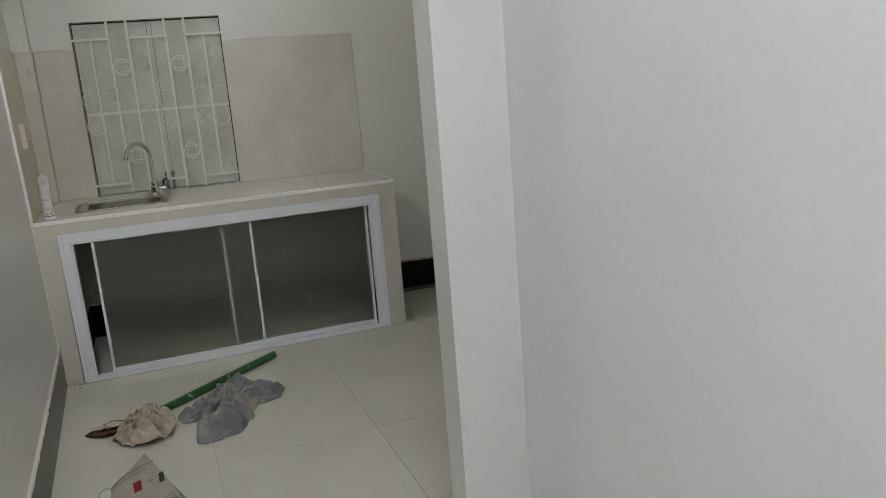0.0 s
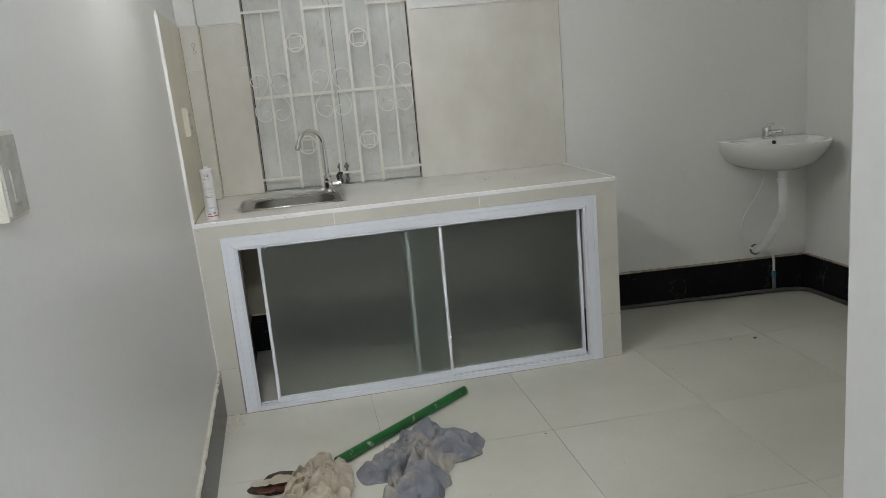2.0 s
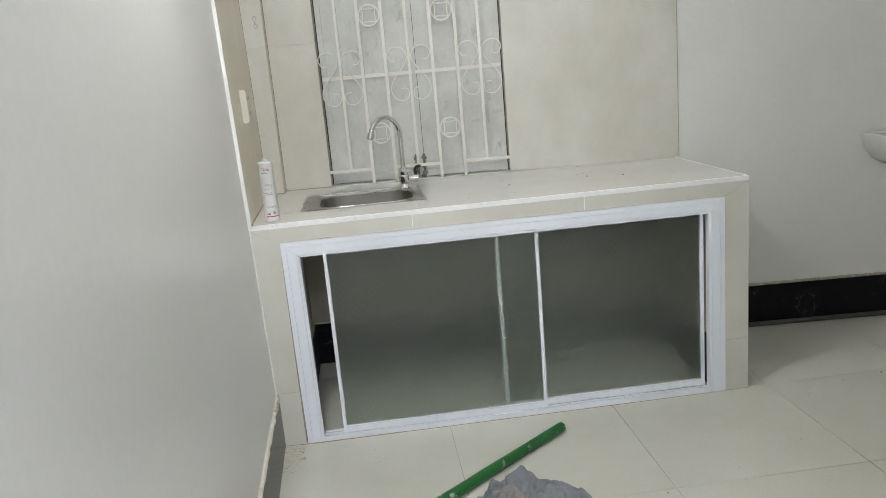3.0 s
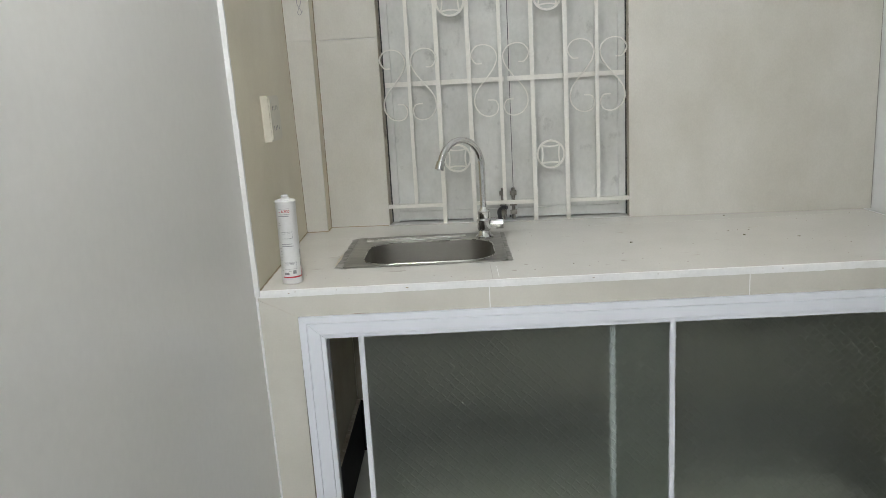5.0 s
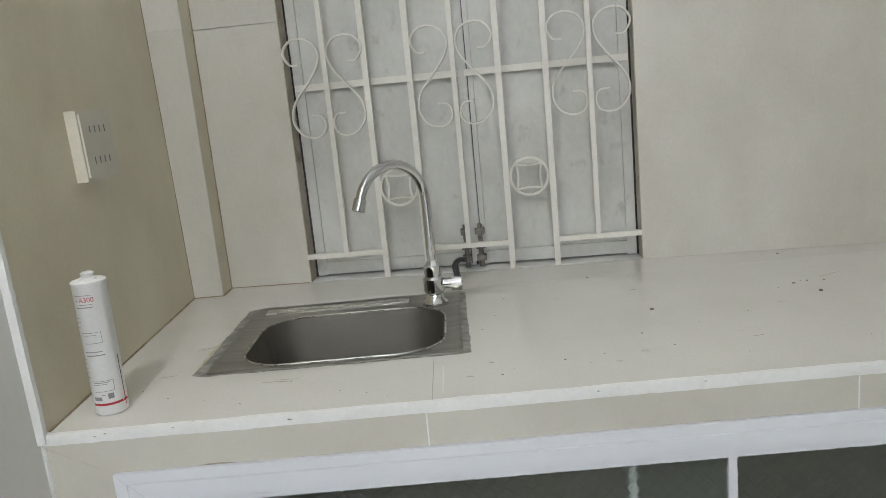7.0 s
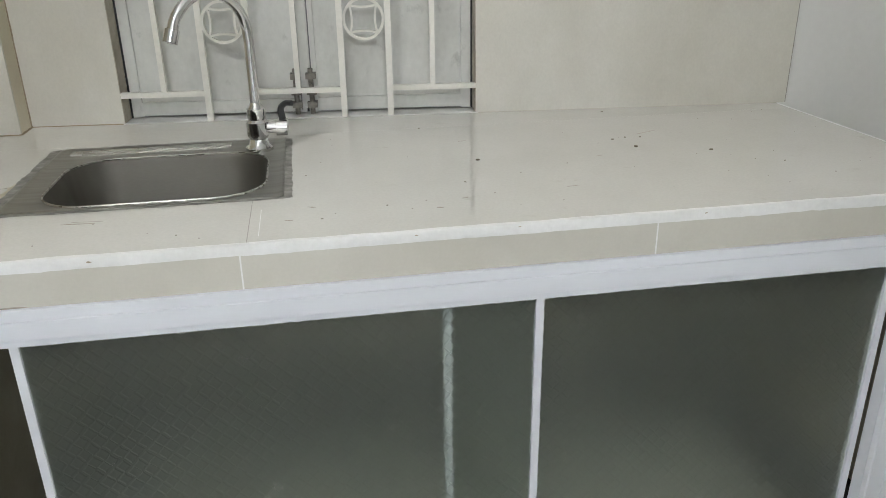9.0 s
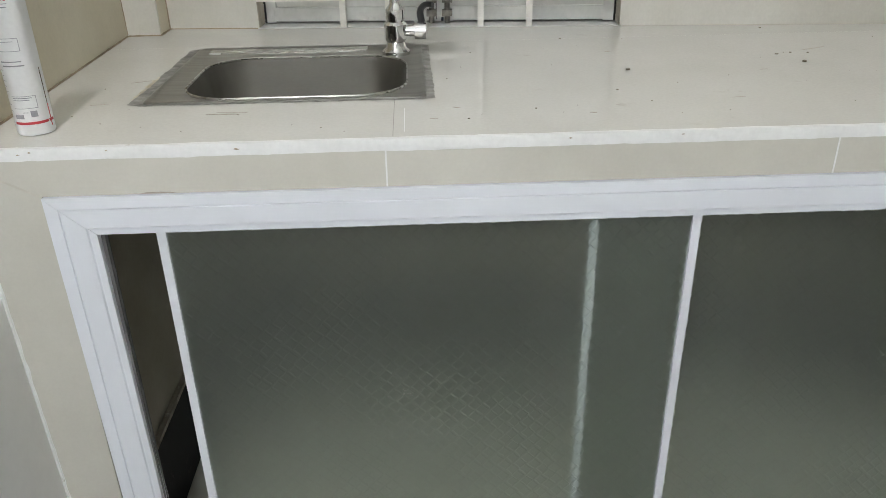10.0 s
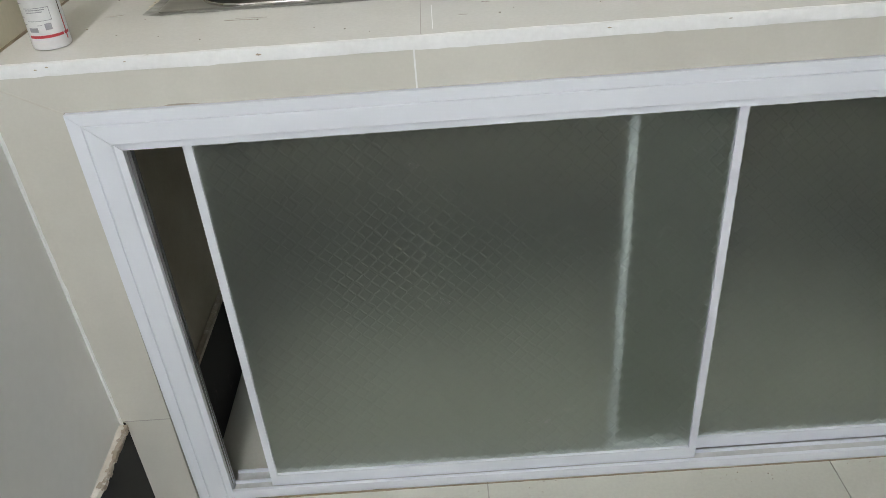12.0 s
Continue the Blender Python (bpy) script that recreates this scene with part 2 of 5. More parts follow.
def frosted():
    """Patterned pane: small scale-like relief over a rough sheet."""
    m, t, n, links, bsdf = nodes_of("patterned_frosted_glass")
    geo = n.new("ShaderNodeNewGeometry")
    mp = n.new("ShaderNodeMapping")
    mp.inputs["Rotation"].default_value = (0, radians(45), 0)
    links.new(geo.outputs["Position"], mp.inputs["Vector"])
    cut = n.new("ShaderNodeVectorMath")
    cut.operation = "MULTIPLY"
    cut.inputs[1].default_value = (1, 0, 1)
    links.new(mp.outputs[0], cut.inputs[0])
    cell = n.new("ShaderNodeTexVoronoi")
    cell.inputs["Scale"].default_value, cell.inputs["Randomness"].default_value = 58.0, 0.24
    cell.distance = "CHEBYCHEV"
    sway = noise_tex(t, geo.outputs["Position"], 45, 3, 0.6)
    bent = mix(t, 0.006, cut.outputs[0], sway.outputs["Color"])
    links.new(bent, cell.inputs["Vector"])
    rim = n.new("ShaderNodeValToRGB")
    for pos, val in ((0.34, 0.1), (0.47, 1.0), (0.60, 0.9)):
        e = rim.color_ramp.elements.new(pos)
        e.color = (val, val, val, 1)
    rim.color_ramp.elements[0].color, rim.color_ramp.elements[-1].color = (0.25, 0.25, 0.25, 1), (0.3, 0.3, 0.3, 1)
    links.new(cell.outputs["Distance"], rim.inputs[0])
    bp = n.new("ShaderNodeBump")
    bp.inputs["Strength"].default_value, bp.inputs["Distance"].default_value = 0.42, 0.0014
    links.new(rim.outputs[0], bp.inputs["Height"])
    links.new(bp.outputs[0], bsdf.inputs["Normal"])
    blot = noise_tex(t, geo.outputs["Position"], 11, 6, 0.7)
    dirt = ramp(t, blot.outputs[0], (0.52, 0.56, 0.505), (0.70, 0.73, 0.68), 0.62, 0.80)
    links.new(dirt.outputs[0], bsdf.inputs["Base Color"])
    bsdf.inputs["Roughness"].default_value = 0.30
    bsdf.inputs["Transmission Weight"].default_value = 0.957
    bsdf.inputs["IOR"].default_value = 1.45
    return m


MARBLE, DULL_MARBLE, FROSTED = marble("black_marble", 0.2, 0.08), marble("dusty_black_marble", 0.55, 0.15), frosted()


# ---- building helpers ----
def box(bm, x0, x1, y0, y1, z0, z1):
    v = [bm.verts.new((x, y, z)) for x in (x0, x1) for y in (y0, y1) for z in (z0, z1)]
    for q in ((0, 1, 3, 2), (4, 6, 7, 5), (0, 4, 5, 1), (2, 3, 7, 6), (0, 2, 6, 4), (1, 5, 7, 3)):
        bm.faces.new([v[i] for i in q])
    return v


def prism(bm, outline, lo, hi, axis="z"):
    """An outline of (a, b) pairs, extruded along an axis from lo to hi."""
    def at(a, b, c):
        return {"z": (a, b, c), "y": (a, c, b), "x": (c, a, b)}[axis]
    low = [bm.verts.new(at(a, b, lo)) for a, b in outline]
    high = [bm.verts.new(at(a, b, hi)) for a, b in outline]
    bm.faces.new(low), bm.faces.new(high)
    for i in range(len(low)):
        j = (i + 1) % len(low)
        bm.faces.new((low[i], low[j], high[j], high[i]))


def tube(bm, points, radius, sides=8, closed=False, flat=1.0):
    """A bar along points; radius may be a list; flat squeezes it across its second axis."""
    pts = [Vector(p) for p in points]
    rings, normal = [], None
    for i, p in enumerate(pts):
        a = pts[i - 1] if i or closed else p
        b = pts[(i + 1) % len(pts)] if i < len(pts) - 1 or closed else p
        d = (b - a).normalized()
        if normal is None:
            normal = d.orthogonal().normalized()
        normal = (normal - d * normal.dot(d)).normalized()
        side = d.cross(normal)
        r = radius[i] if isinstance(radius, (list, tuple)) else radius
        rings.append([bm.verts.new(p + normal * (math.cos(2 * math.pi * k / sides) * r) + side * (math.sin(2 * math.pi * k / sides) * r * flat))
                      for k in range(sides)])
    for i in range(len(rings) - (0 if closed else 1)):
        a, b = rings[i], rings[(i + 1) % len(rings)]
        for k in range(sides):
            bm.faces.new((a[k], a[(k + 1) % sides], b[(k + 1) % sides], b[k]))
    if not closed:
        bm.faces.new(rings[0][::-1]), bm.faces.new(rings[-1])


def lathe(bm, profile, sides=32, centre=(0, 0), squash=(1, 1)):
    """Turns (radius, height) pairs round the upright through centre."""
    rings = []
    for r, z in profile:
        rings.append([bm.verts.new((centre[0] + math.cos(2 * math.pi * k / sides) * r * squash[0],
                                    centre[1] + math.sin(2 * math.pi * k / sides) * r * squash[1], z)) for k in range(sides)])
    for a, b in zip(rings, rings[1:]):
        for k in range(sides):
            bm.faces.new((a[k], a[(k + 1) % sides], b[(k + 1) % sides], b[k]))
    bm.faces.new(rings[0][::-1]), bm.faces.new(rings[-1])


def smooth_path(points, steps=6):
    """A rounded line through the points."""
    p = [Vector(q) for q in points]
    p = [p[0] * 2 - p[1]] + p + [p[-1] * 2 - p[-2]]
    out = []
    for i in range(1, len(p) - 2):
        for k in range(steps):
            u = k / steps
            out.append(0.5 * (2 * p[i] + (p[i + 1] - p[i - 1]) * u + (2 * p[i - 1] - 5 * p[i] + 4 * p[i + 1] - p[i + 2]) * u * u
                              + (3 * p[i] - p[i - 1] - 3 * p[i + 1] + p[i + 2]) * u ** 3))
    return out + [p[-2]]


def bevelled(bm, width, segments=2, angle=30):
    edges = [e for e in bm.edges if len(e.link_faces) == 2 and e.calc_face_angle(0) > radians(angle)]
    bmesh.ops.bevel(bm, geom=edges, offset=width, segments=segments, affect="EDGES", profile=0.5)


def part(name, bm, material, parent=None, label="", smooth=False):
    """Links a bmesh as one mesh object, under parent if given."""
    bmesh.ops.recalc_face_normals(bm, faces=bm.faces)
    data = bpy.data.meshes.new(name)
    if smooth:
        for f in bm.faces:
            f.smooth = True
        for e in bm.edges:
            e.smooth = len(e.link_faces) == 2 and e.calc_face_angle(0) < radians(40)
    bm.to_mesh(data)
    bm.free()
    data.materials.append(material)
    ob = new(name, data)
    ob.parent = parent
    if label:
        ob["label"] = label
    return ob


def box_part(name, dims, material, parent=None, label="", bevel=0.0):
    bm = bmesh.new()
    box(bm, *dims)
    if bevel:
        bevelled(bm, bevel)
    return part(name, bm, material, parent, label)


def thing(name, label, category, m=None, group="", kind=""):
    ob = new(name)
    ob.empty_display_size = 0.05
    if m is not None:
        ob.matrix_world = m
    return tagged(ob, label, category, group, kind)


def joined_boxes(name, boxes, material, label, category):
    bm = bmesh.new()
    for b in boxes:
        box(bm, *b)
    return tagged(part(name, bm, material), label, category, kind="structure")


# ---- the shell ----
SKEW = -4.944                                  # the window wall is not square to the room
BACK = pose(0, 0.81, 0, 0, 0, SKEW)            # its frame: x along the wall, -y into the room; tile faces lie at y = 0
ROOF, TOP = 2.8, 0.80
RIGHT, DEEP = 3.04, -6.9
WIN = (0.254, 1.034, 0.80, 1.745)


TURNED = pose(0, 0, 0, 0, 0, 1.7)                                        # the long wall is not square to the counter
LEANING = TURNED @ pose(0, 0, TOP) @ pose(0, 0, 0, 0, -1.05, 0) @ pose(0, 0, -TOP)   # the long wall leans out slightly


def back_y(x):
    return 0.81 + x * math.tan(radians(SKEW))


ob = joined_boxes("wall_left", [(-0.15, 0, DEEP, 1.0, -0.05, ROOF + 0.05)], PAINT, "white glossy painted plaster wall, slightly stained", "wall")
ob.matrix_world = LEANING
ob = joined_boxes("wall_back", [(-0.2, WIN[0], 0.008, 0.2, 0, ROOF), (WIN[1], 3.4, 0.008, 0.2, 0, ROOF),
                                (WIN[0], WIN[1], 0.008, 0.2, 0, WIN[2]), (WIN[0], WIN[1], 0.008, 0.2, WIN[3], ROOF)], PAINT,
                  "white painted plaster wall with a window opening", "wall")
ob.matrix_world = BACK
joined_boxes("wall_right", [(RIGHT, RIGHT + 0.15, -2.286, 0.9, 0, ROOF)], PAINT, "white painted plaster wall", "wall")
joined_boxes("wall_pier", [(1.157, RIGHT + 0.15, -2.286, -2.182, 0, ROOF)], PAINT_DIMMED, "white painted end of a thin partition wall", "wall")
ob = joined_boxes("wall_passage", [(0.0, 0.15, DEEP + 2.2, 0.0, 0, ROOF)], PAINT_LIT, "plain white painted passage wall", "wall")
ob.matrix_world = pose(1.335, -2.2862, 0, 0, 0, 1.7)
joined_boxes("wall_front", [(-0.15, 0.38, DEEP - 0.15, DEEP, 0, ROOF), (1.26, 1.65, DEEP - 0.15, DEEP, 0, ROOF), (0.38, 1.26, DEEP - 0.15, DEEP, 2.1, ROOF)],
             PAINT, "white wall with an open doorway", "wall")
joined_boxes("ceiling", [(-0.15, RIGHT + 0.15, DEEP - 0.15, 1.1, ROOF, ROOF + 0.1)], CEILING, "plain white painted ceiling", "ceiling")

floor = joined_boxes("floor", [(-0.15, RIGHT + 0.15, DEEP - 0.15, 1.0, -0.1, -0.0025)], GROUT, "polished cream floor tiles with thin grey joints", "floor")
ground = joined_boxes("ground", [(-60, 60, -80, DEEP - 0.15, -0.16, -0.1)], CEMENT, "bare ground outside the doorway", "ground")


# ---- skirting of black marble ----
def skirting():
    base = thing("baseboard", "black veined marble skirting boards with a rough cement top edge", "skirting", kind="structure")
    y = DEEP
    while y < 0.73:
        end = min(y + 0.60, 0.73)
        if y < -0.002 < end:
            end = -0.002
        box_part("board", (0.0005, 0.0215, y + 0.001, end, 0.0, 0.186), MARBLE, base).matrix_world = TURNED
        y = end if end < 0.73 else 1
    lip = bmesh.new()
    steps = 300
    ring = []
    for i in range(steps + 1):
        y = DEEP + (-0.003 - DEEP) * i / steps
        w = 0.023 + 0.004 * noise.noise((0, y * 22, 0)) + 0.003 * noise.noise((5, y * 70, 0))
        h = 0.192 + 0.004 * noise.noise((9, y * 30, 0))
        ring.append([lip.verts.new(p) for p in ((0.0, y, 0.1862), (w, y, 0.1862), (w - 0.003, y, h), (0.0, y, h + 0.006))])
    for a, b in zip(ring, ring[1:]):
        for k in range(4):
            lip.faces.new((a[k], a[(k + 1) % 4], b[(k + 1) % 4], b[k]))
    lip.faces.new(ring[0]), lip.faces.new(ring[-1])
    part("cement_edge", lip, LIP, base, "rough pale cement edge").matrix_world = TURNED
    lumps = bmesh.new()
    for i in range(90):
        y = -0.004 - 0.13 * (i / 90) ** 1.3
        w, c = 0.003 + 0.006 * abs(noise.noise((i * 3.1, 4, 0))), 0.019 + 0.006 * noise.noise((i * 2.3, 9, 0))
        box(lumps, c - w, c + w, y - w, y + w * 0.7, 0.184, 0.192 + 0.004 * noise.noise((i * 1.7, 2, 0)))
    part("broken_edge", lumps, CEMENT, base, "broken brown cement").matrix_world = TURNED
    x = 0.02
    while x < 3.05:
        end = min(x + 0.60, 3.055)
        bm = bmesh.new()
        box(bm, x + 0.001, end, -0.014, 0.0075, 0.0, 0.186)
        part("board", bm, MARBLE, base).matrix_world = BACK
        x = end if end < 3.05 else 4
    bm = bmesh.new()
    for i in range(120):
        x = 0.03 + 3.0 * i / 120
        h = 0.1865 + 0.008 + 0.003 * noise.noise((x * 30, 3, 0))
        box(bm, x, x + 3.0 / 120, -0.006 + 0.003 * noise.noise((x * 24, 7, 0)), 0.0078, 0.1862, h)
    part("cement_edge", bm, CEMENT, base, "rough brown cement edge").matrix_world = BACK
    for y0, y1 in ((-2.180, -1.71), (-1.708, -1.11), (-1.108, -0.51), (-0.508, 0.09), (0.092, back_y(RIGHT) - 0.016)):
        box_part("board", (RIGHT - 0.018, RIGHT - 0.0005, y0, y1, 0.0, 0.186), MARBLE, base)
    box_part("cement_edge", (RIGHT - 0.008, RIGHT - 0.0005, -2.180, back_y(RIGHT) - 0.01, 0.1862, 0.194), CEMENT, base)
    return base


skirting()
conduit = bmesh.new()
tube(conduit, smooth_path([(1.80, back_y(1.80) - 0.032, 0.011), (2.4, back_y(2.4) - 0.030, 0.012), (2.80, back_y(2.8) - 0.033, 0.013), (2.93, back_y(2.93) - 0.045, 0.013),
                           (2.985, back_y(2.985) - 0.08, 0.013), (3.005, 0.35, 0.012), (3.006, -0.5, 0.011), (3.006, -2.15, 0.011)], 8), 0.011, 10)
tagged(part("water_pipe", conduit, surface("grey_pipe", (0.045, 0.043, 0.04), (0.085, 0.08, 0.075), 20, 0.5, 0.2, 200), smooth=True),
       "thin grey water pipe lying along the skirting", "pipe")


# ---- the worktop block ----
LONG = 1.742
FR = (0.095, 1.652, 0.0, 0.735)          # outer frame of the sliding front
SINK = (0.178, 0.604, 0.190, 0.574)
counter = thing("kitchen_counter", "masonry kitchen counter clad in beige tiles, hollow inside", "counter")
# masonry core
core = bmesh.new()
by0, by1 = back_y(0) - 0.012, back_y(LONG) - 0.012
prism(core, [(0.004, 0.010), (0.098, 0.010), (0.098, back_y(0.098) - 0.012), (0.004, by0)], 0.0, 0.715)
prism(core, [(FR[1] - 0.02, 0.010), (LONG - 0.009, 0.010), (LONG - 0.009, by1), (FR[1] - 0.02, by1 + 0.006)], 0.0, 0.715)
hx0, hx1, hy0, hy1 = SINK[0] + 0.022, SINK[1] - 0.018, SINK[2] + 0.012, SINK[3] - 0.07
prism(core, [(0.004, 0.010), (0.556, 0.010), (0.556, hy0), (hx0, hy0), (hx0, hy1), (0.556, hy1), (0.556, back_y(0.556) - 0.012), (-0.02, by0)], 0.715, 0.790)
prism(core, [(0.556, 0.010), (LONG - 0.009, 0.010), (LONG - 0.009, by1), (0.556, back_y(0.556) - 0.012), (0.556, hy1), (hx1, hy1), (hx1, hy0), (0.556, hy0)], 0.715, 0.790)
part("masonry_core", core, BARE, counter, "rough bare plastered masonry")
box_part("inner_lip", (0.0982, 0.1095, 0.012, back_y(0.1) - 0.03, 0.1902, 0.199), CEMENT, counter, "brown cement edge")
box_part("inner_skirting", (FR[1] - 0.034, FR[1] - 0.0202, 0.05, back_y(1.6) - 0.03, 0.0, 0.19), DULL_MARBLE, counter, "black marble skirting inside")
box_part("inner_skirting", (0.0982, 0.110, 0.012, back_y(0.1) - 0.03, 0.0, 0.19), DULL_MARBLE, counter, "black marble skirting inside")
# back of the cabinet, its shade painted in with the darker plaster
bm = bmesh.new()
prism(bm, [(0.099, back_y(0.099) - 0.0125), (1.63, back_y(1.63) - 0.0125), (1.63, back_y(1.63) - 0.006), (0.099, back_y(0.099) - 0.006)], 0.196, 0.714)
part("rear_plaster", bm, BARE_SHADED, counter, "bare brown plaster, coloured darker for shade")
G = 0.0002


def tile_piece(parent, outline, lo, hi, axis, material, name="tile"):
    bm = bmesh.new()
    prism(bm, outline, lo, hi, axis)
    return part(name, bm, material, parent)


# top
J = 0.556
tile_piece(counter, [(0.002, 0.004), (J - G, 0.004), (J - G, hy0), (hx0, hy0), (hx0, hy1), (J - G, hy1), (J - G, 0.603 - G), (-0.016, 0.603 - G)], 0.7902, TOP, "z", TOP_TILE, "worktop_tile")
tile_piece(counter, [(J + G, 0.004), (LONG - 0.003, 0.004), (LONG - 0.003, 0.603 - G), (J + G, 0.603 - G), (J + G, hy1), (hx1, hy1), (hx1, hy0), (J + G, hy0)], 0.7902, TOP, "z", TOP_TILE, "worktop_tile")
for a, b in ((-0.022, J), (J, LONG - 0.003)):
    tile_piece(counter, [(a + G, 0.603 + G), (b - G, 0.603 + G), (b - G, back_y(b) - 0.001), (a + G, back_y(a) - 0.001)], 0.7902, TOP, "z", TOP_TILE, "worktop_tile")
# front band with mitred corners, and the two jambs
zt = TOP - 0.013
tile_piece(counter, [(0.002, zt), (0.546 - G, zt), (0.546 - G, FR[3]), (FR[0], FR[3]), (0.002, zt - 0.004)], 0.0, 0.0098, "y", FRONT_TILE, "front_tile")
tile_piece(counter, [(0.546 + G, zt), (1.146 - G, zt), (1.146 - G, FR[3]), (0.546 + G, FR[3])], 0.0, 0.0098, "y", FRONT_TILE, "front_tile")
tile_piece(counter, [(1.146 + G, zt), (LONG - 0.001, zt), (LONG - 0.001, zt - 0.002), (FR[1], FR[3]), (1.146 + G, FR[3])], 0.0, 0.0098, "y", FRONT_TILE, "front_tile")
tile_piece(counter, [(0.0025, 0.198 + G), (FR[0], 0.198 + G), (FR[0], FR[3] - 0.002), (0.0025, zt - 0.0065)], 0.0003, 0.0098, "y", FRONT_TILE, "front_tile")
tile_piece(counter, [(0.0205, 0.0), (FR[0], 0.0), (FR[0], 0.198 - G), (0.0205, 0.198 - G)], 0.0003, 0.0098, "y", FRONT_TILE, "front_tile")
tile_piece(counter, [(FR[1], 0.198 + G), (LONG, 0.198 + G), (LONG, zt - 0.005), (FR[1], FR[3] - 0.003)], 0.0003, 0.0098, "y", FRONT_TILE, "front_tile")
tile_piece(counter, [(FR[1], 0.0), (LONG, 0.0), (LONG, 0.198 - G), (FR[1], 0.198 - G)], 0.0003, 0.0098, "y", FRONT_TILE, "front_tile")
for z0, z1 in ((0.0, 0.198), (0.198, zt)):
    for y0, y1 in ((0.0102, 0.6), (0.6, back_y(LONG) - 0.004)):
        tile_piece(counter, [(y0 + G, z0 + G), (y1 - G, z0 + G), (y1 - G, z1 - G), (y0 + G, z1 - G)], LONG - 0.0088, LONG, "x", FRONT_TILE, "side_tile")
# pale grout in the front joints
def grout_line(outline, lo, hi, axis, material):
    bm = bmesh.new()
    prism(bm, outline, lo, hi, axis)
    part("grout_line", bm, material, counter)


for x in (0.546, 1.146):
    grout_line([(x - 0.0011, FR[3]), (x + 0.0011, FR[3]), (x + 0.0011, zt), (x - 0.0011, zt)], -0.0004, 0.0008, "y", WHITE_GROUT)
for (xa, za), (xb, zb) in (((0.004, zt - 0.004), (FR[0], FR[3])), ((FR[1], FR[3]), (LONG - 0.002, zt - 0.003))):
    grout_line([(xa, za + 0.0004), (xb, zb + 0.0004), (xb, zb - 0.0028), (xa, za - 0.0022)], -0.0004, 0.0008, "y", TILE_GROUT)
for x0, x1 in ((0.021, FR[0]), (FR[1], LONG)):
    grout_line([(x0, 0.1975), (x1, 0.1975), (x1, 0.1985), (x0, 0.1985)], -0.0001, 0.0008, "y", GROUT)
grout_line([(0.5554, 0.012), (0.5565, 0.012), (0.5565, 0.165), (0.5554, 0.165)], TOP - 0.002, TOP + 0.0002, "z", GROUT)
grout_line([(0.5706, 0.03), (0.5715, 0.03), (0.5715, 0.14), (0.5706, 0.14)], TOP - 0.002, TOP + 0.0002, "z", WHITE_GROUT)
# white cement strip along the top edge
strip = bmesh.new()
ring = []
for i in range(241):
    x = 0.0025 + (LONG - 0.003) * i / 240
    low = TOP - 0.0155 + 0.0013 * noise.noise((x * 9, 2, 0)) + 0.0012 * noise.noise((x * 60, 4, 0))
    rear = 0.0080 + 0.003 * noise.noise((x * 14, 8, 0)) + 0.0016 * noise.noise((x * 75, 6, 0))
    ring.append([strip.verts.new(p) for p in ((x, -0.0005, low), (x, -0.0009, TOP - 0.002), (x, 0.0006, TOP + 0.0006), (x, rear, TOP + 0.0005), (x, rear, TOP - 0.006), (x, 0.0038, low))])
for a, b in zip(ring, ring[1:]):
    for k in range(6):
        strip.faces.new((a[k], a[(k + 1) % 6], b[(k + 1) % 6], b[k]))
strip.faces.new(ring[0]), strip.faces.new(ring[-1])
part("edge_strip", strip, WHITE_GROUT, counter, "uneven white cement edge strip", smooth=True)
bm = bmesh.new()
box(bm, LONG - 0.004, LONG + 0.0015, 0.0, back_y(LONG) - 0.004, TOP - 0.012, TOP + 0.0006)
part("edge_strip", bm, WHITE_GROUT, counter)
# pale joint where the jamb meets the long wall
bm = bmesh.new()
ring = []
for i in range(81):
    z = 0.19 + 0.605 * i / 80
    w = 0.0035 + 0.002 * noise.noise((z * 40, 1, 0))
    ring.append([bm.verts.new(p) for p in ((0.0, -0.001, z), (w, -0.0025, z), (w + 0.002, 0.0002, z), (0.0, 0.002, z))])
for a, b in zip(ring, ring[1:]):
    for k in range(4):
        bm.faces.new((a[k], a[(k + 1) % 4], b[(k + 1) % 4], b[k]))
bm.faces.new(ring[0]), bm.faces.new(ring[-1])
part("wall_joint", bm, WHITE_GROUT, counter).matrix_world = LEANING


# ---- the sliding glass front ----
front = thing("sliding_cabinet_front", "white aluminium frame, two sliding frosted glass doors, one a hand open", "cabinet front")
W, Wt, Wb = 0.060, 0.0545, 0.028
fx0, fx1, fz1 = FR[0] + 0.001, FR[1] - 0.001, FR[3] - 0.001


def mitred(name, outline_at, material, deep):
    """A stepped frame profile: rows of (inset share, face y)."""
    bm = bmesh.new()
    rows = [(0.0, 0.008), (0.0, -0.006), (0.28, -0.006), (0.30, -0.004), (0.33, -0.006), (0.80, -0.006), (0.83, -0.003), (1.0, -0.003), (1.0, deep), (0.7, deep)]
    ends = [[bm.verts.new(outline_at(k, s, y)) for s, y in rows] for k in (0, 1)]
    n = len(rows)
    for i in range(n):
        bm.faces.new((ends[0][i], ends[0][(i + 1) % n], ends[1][(i + 1) % n], ends[1][i]))
    bm.faces.new(ends[0]), bm.faces.new(ends[1])
    return part(name, bm, material, front)


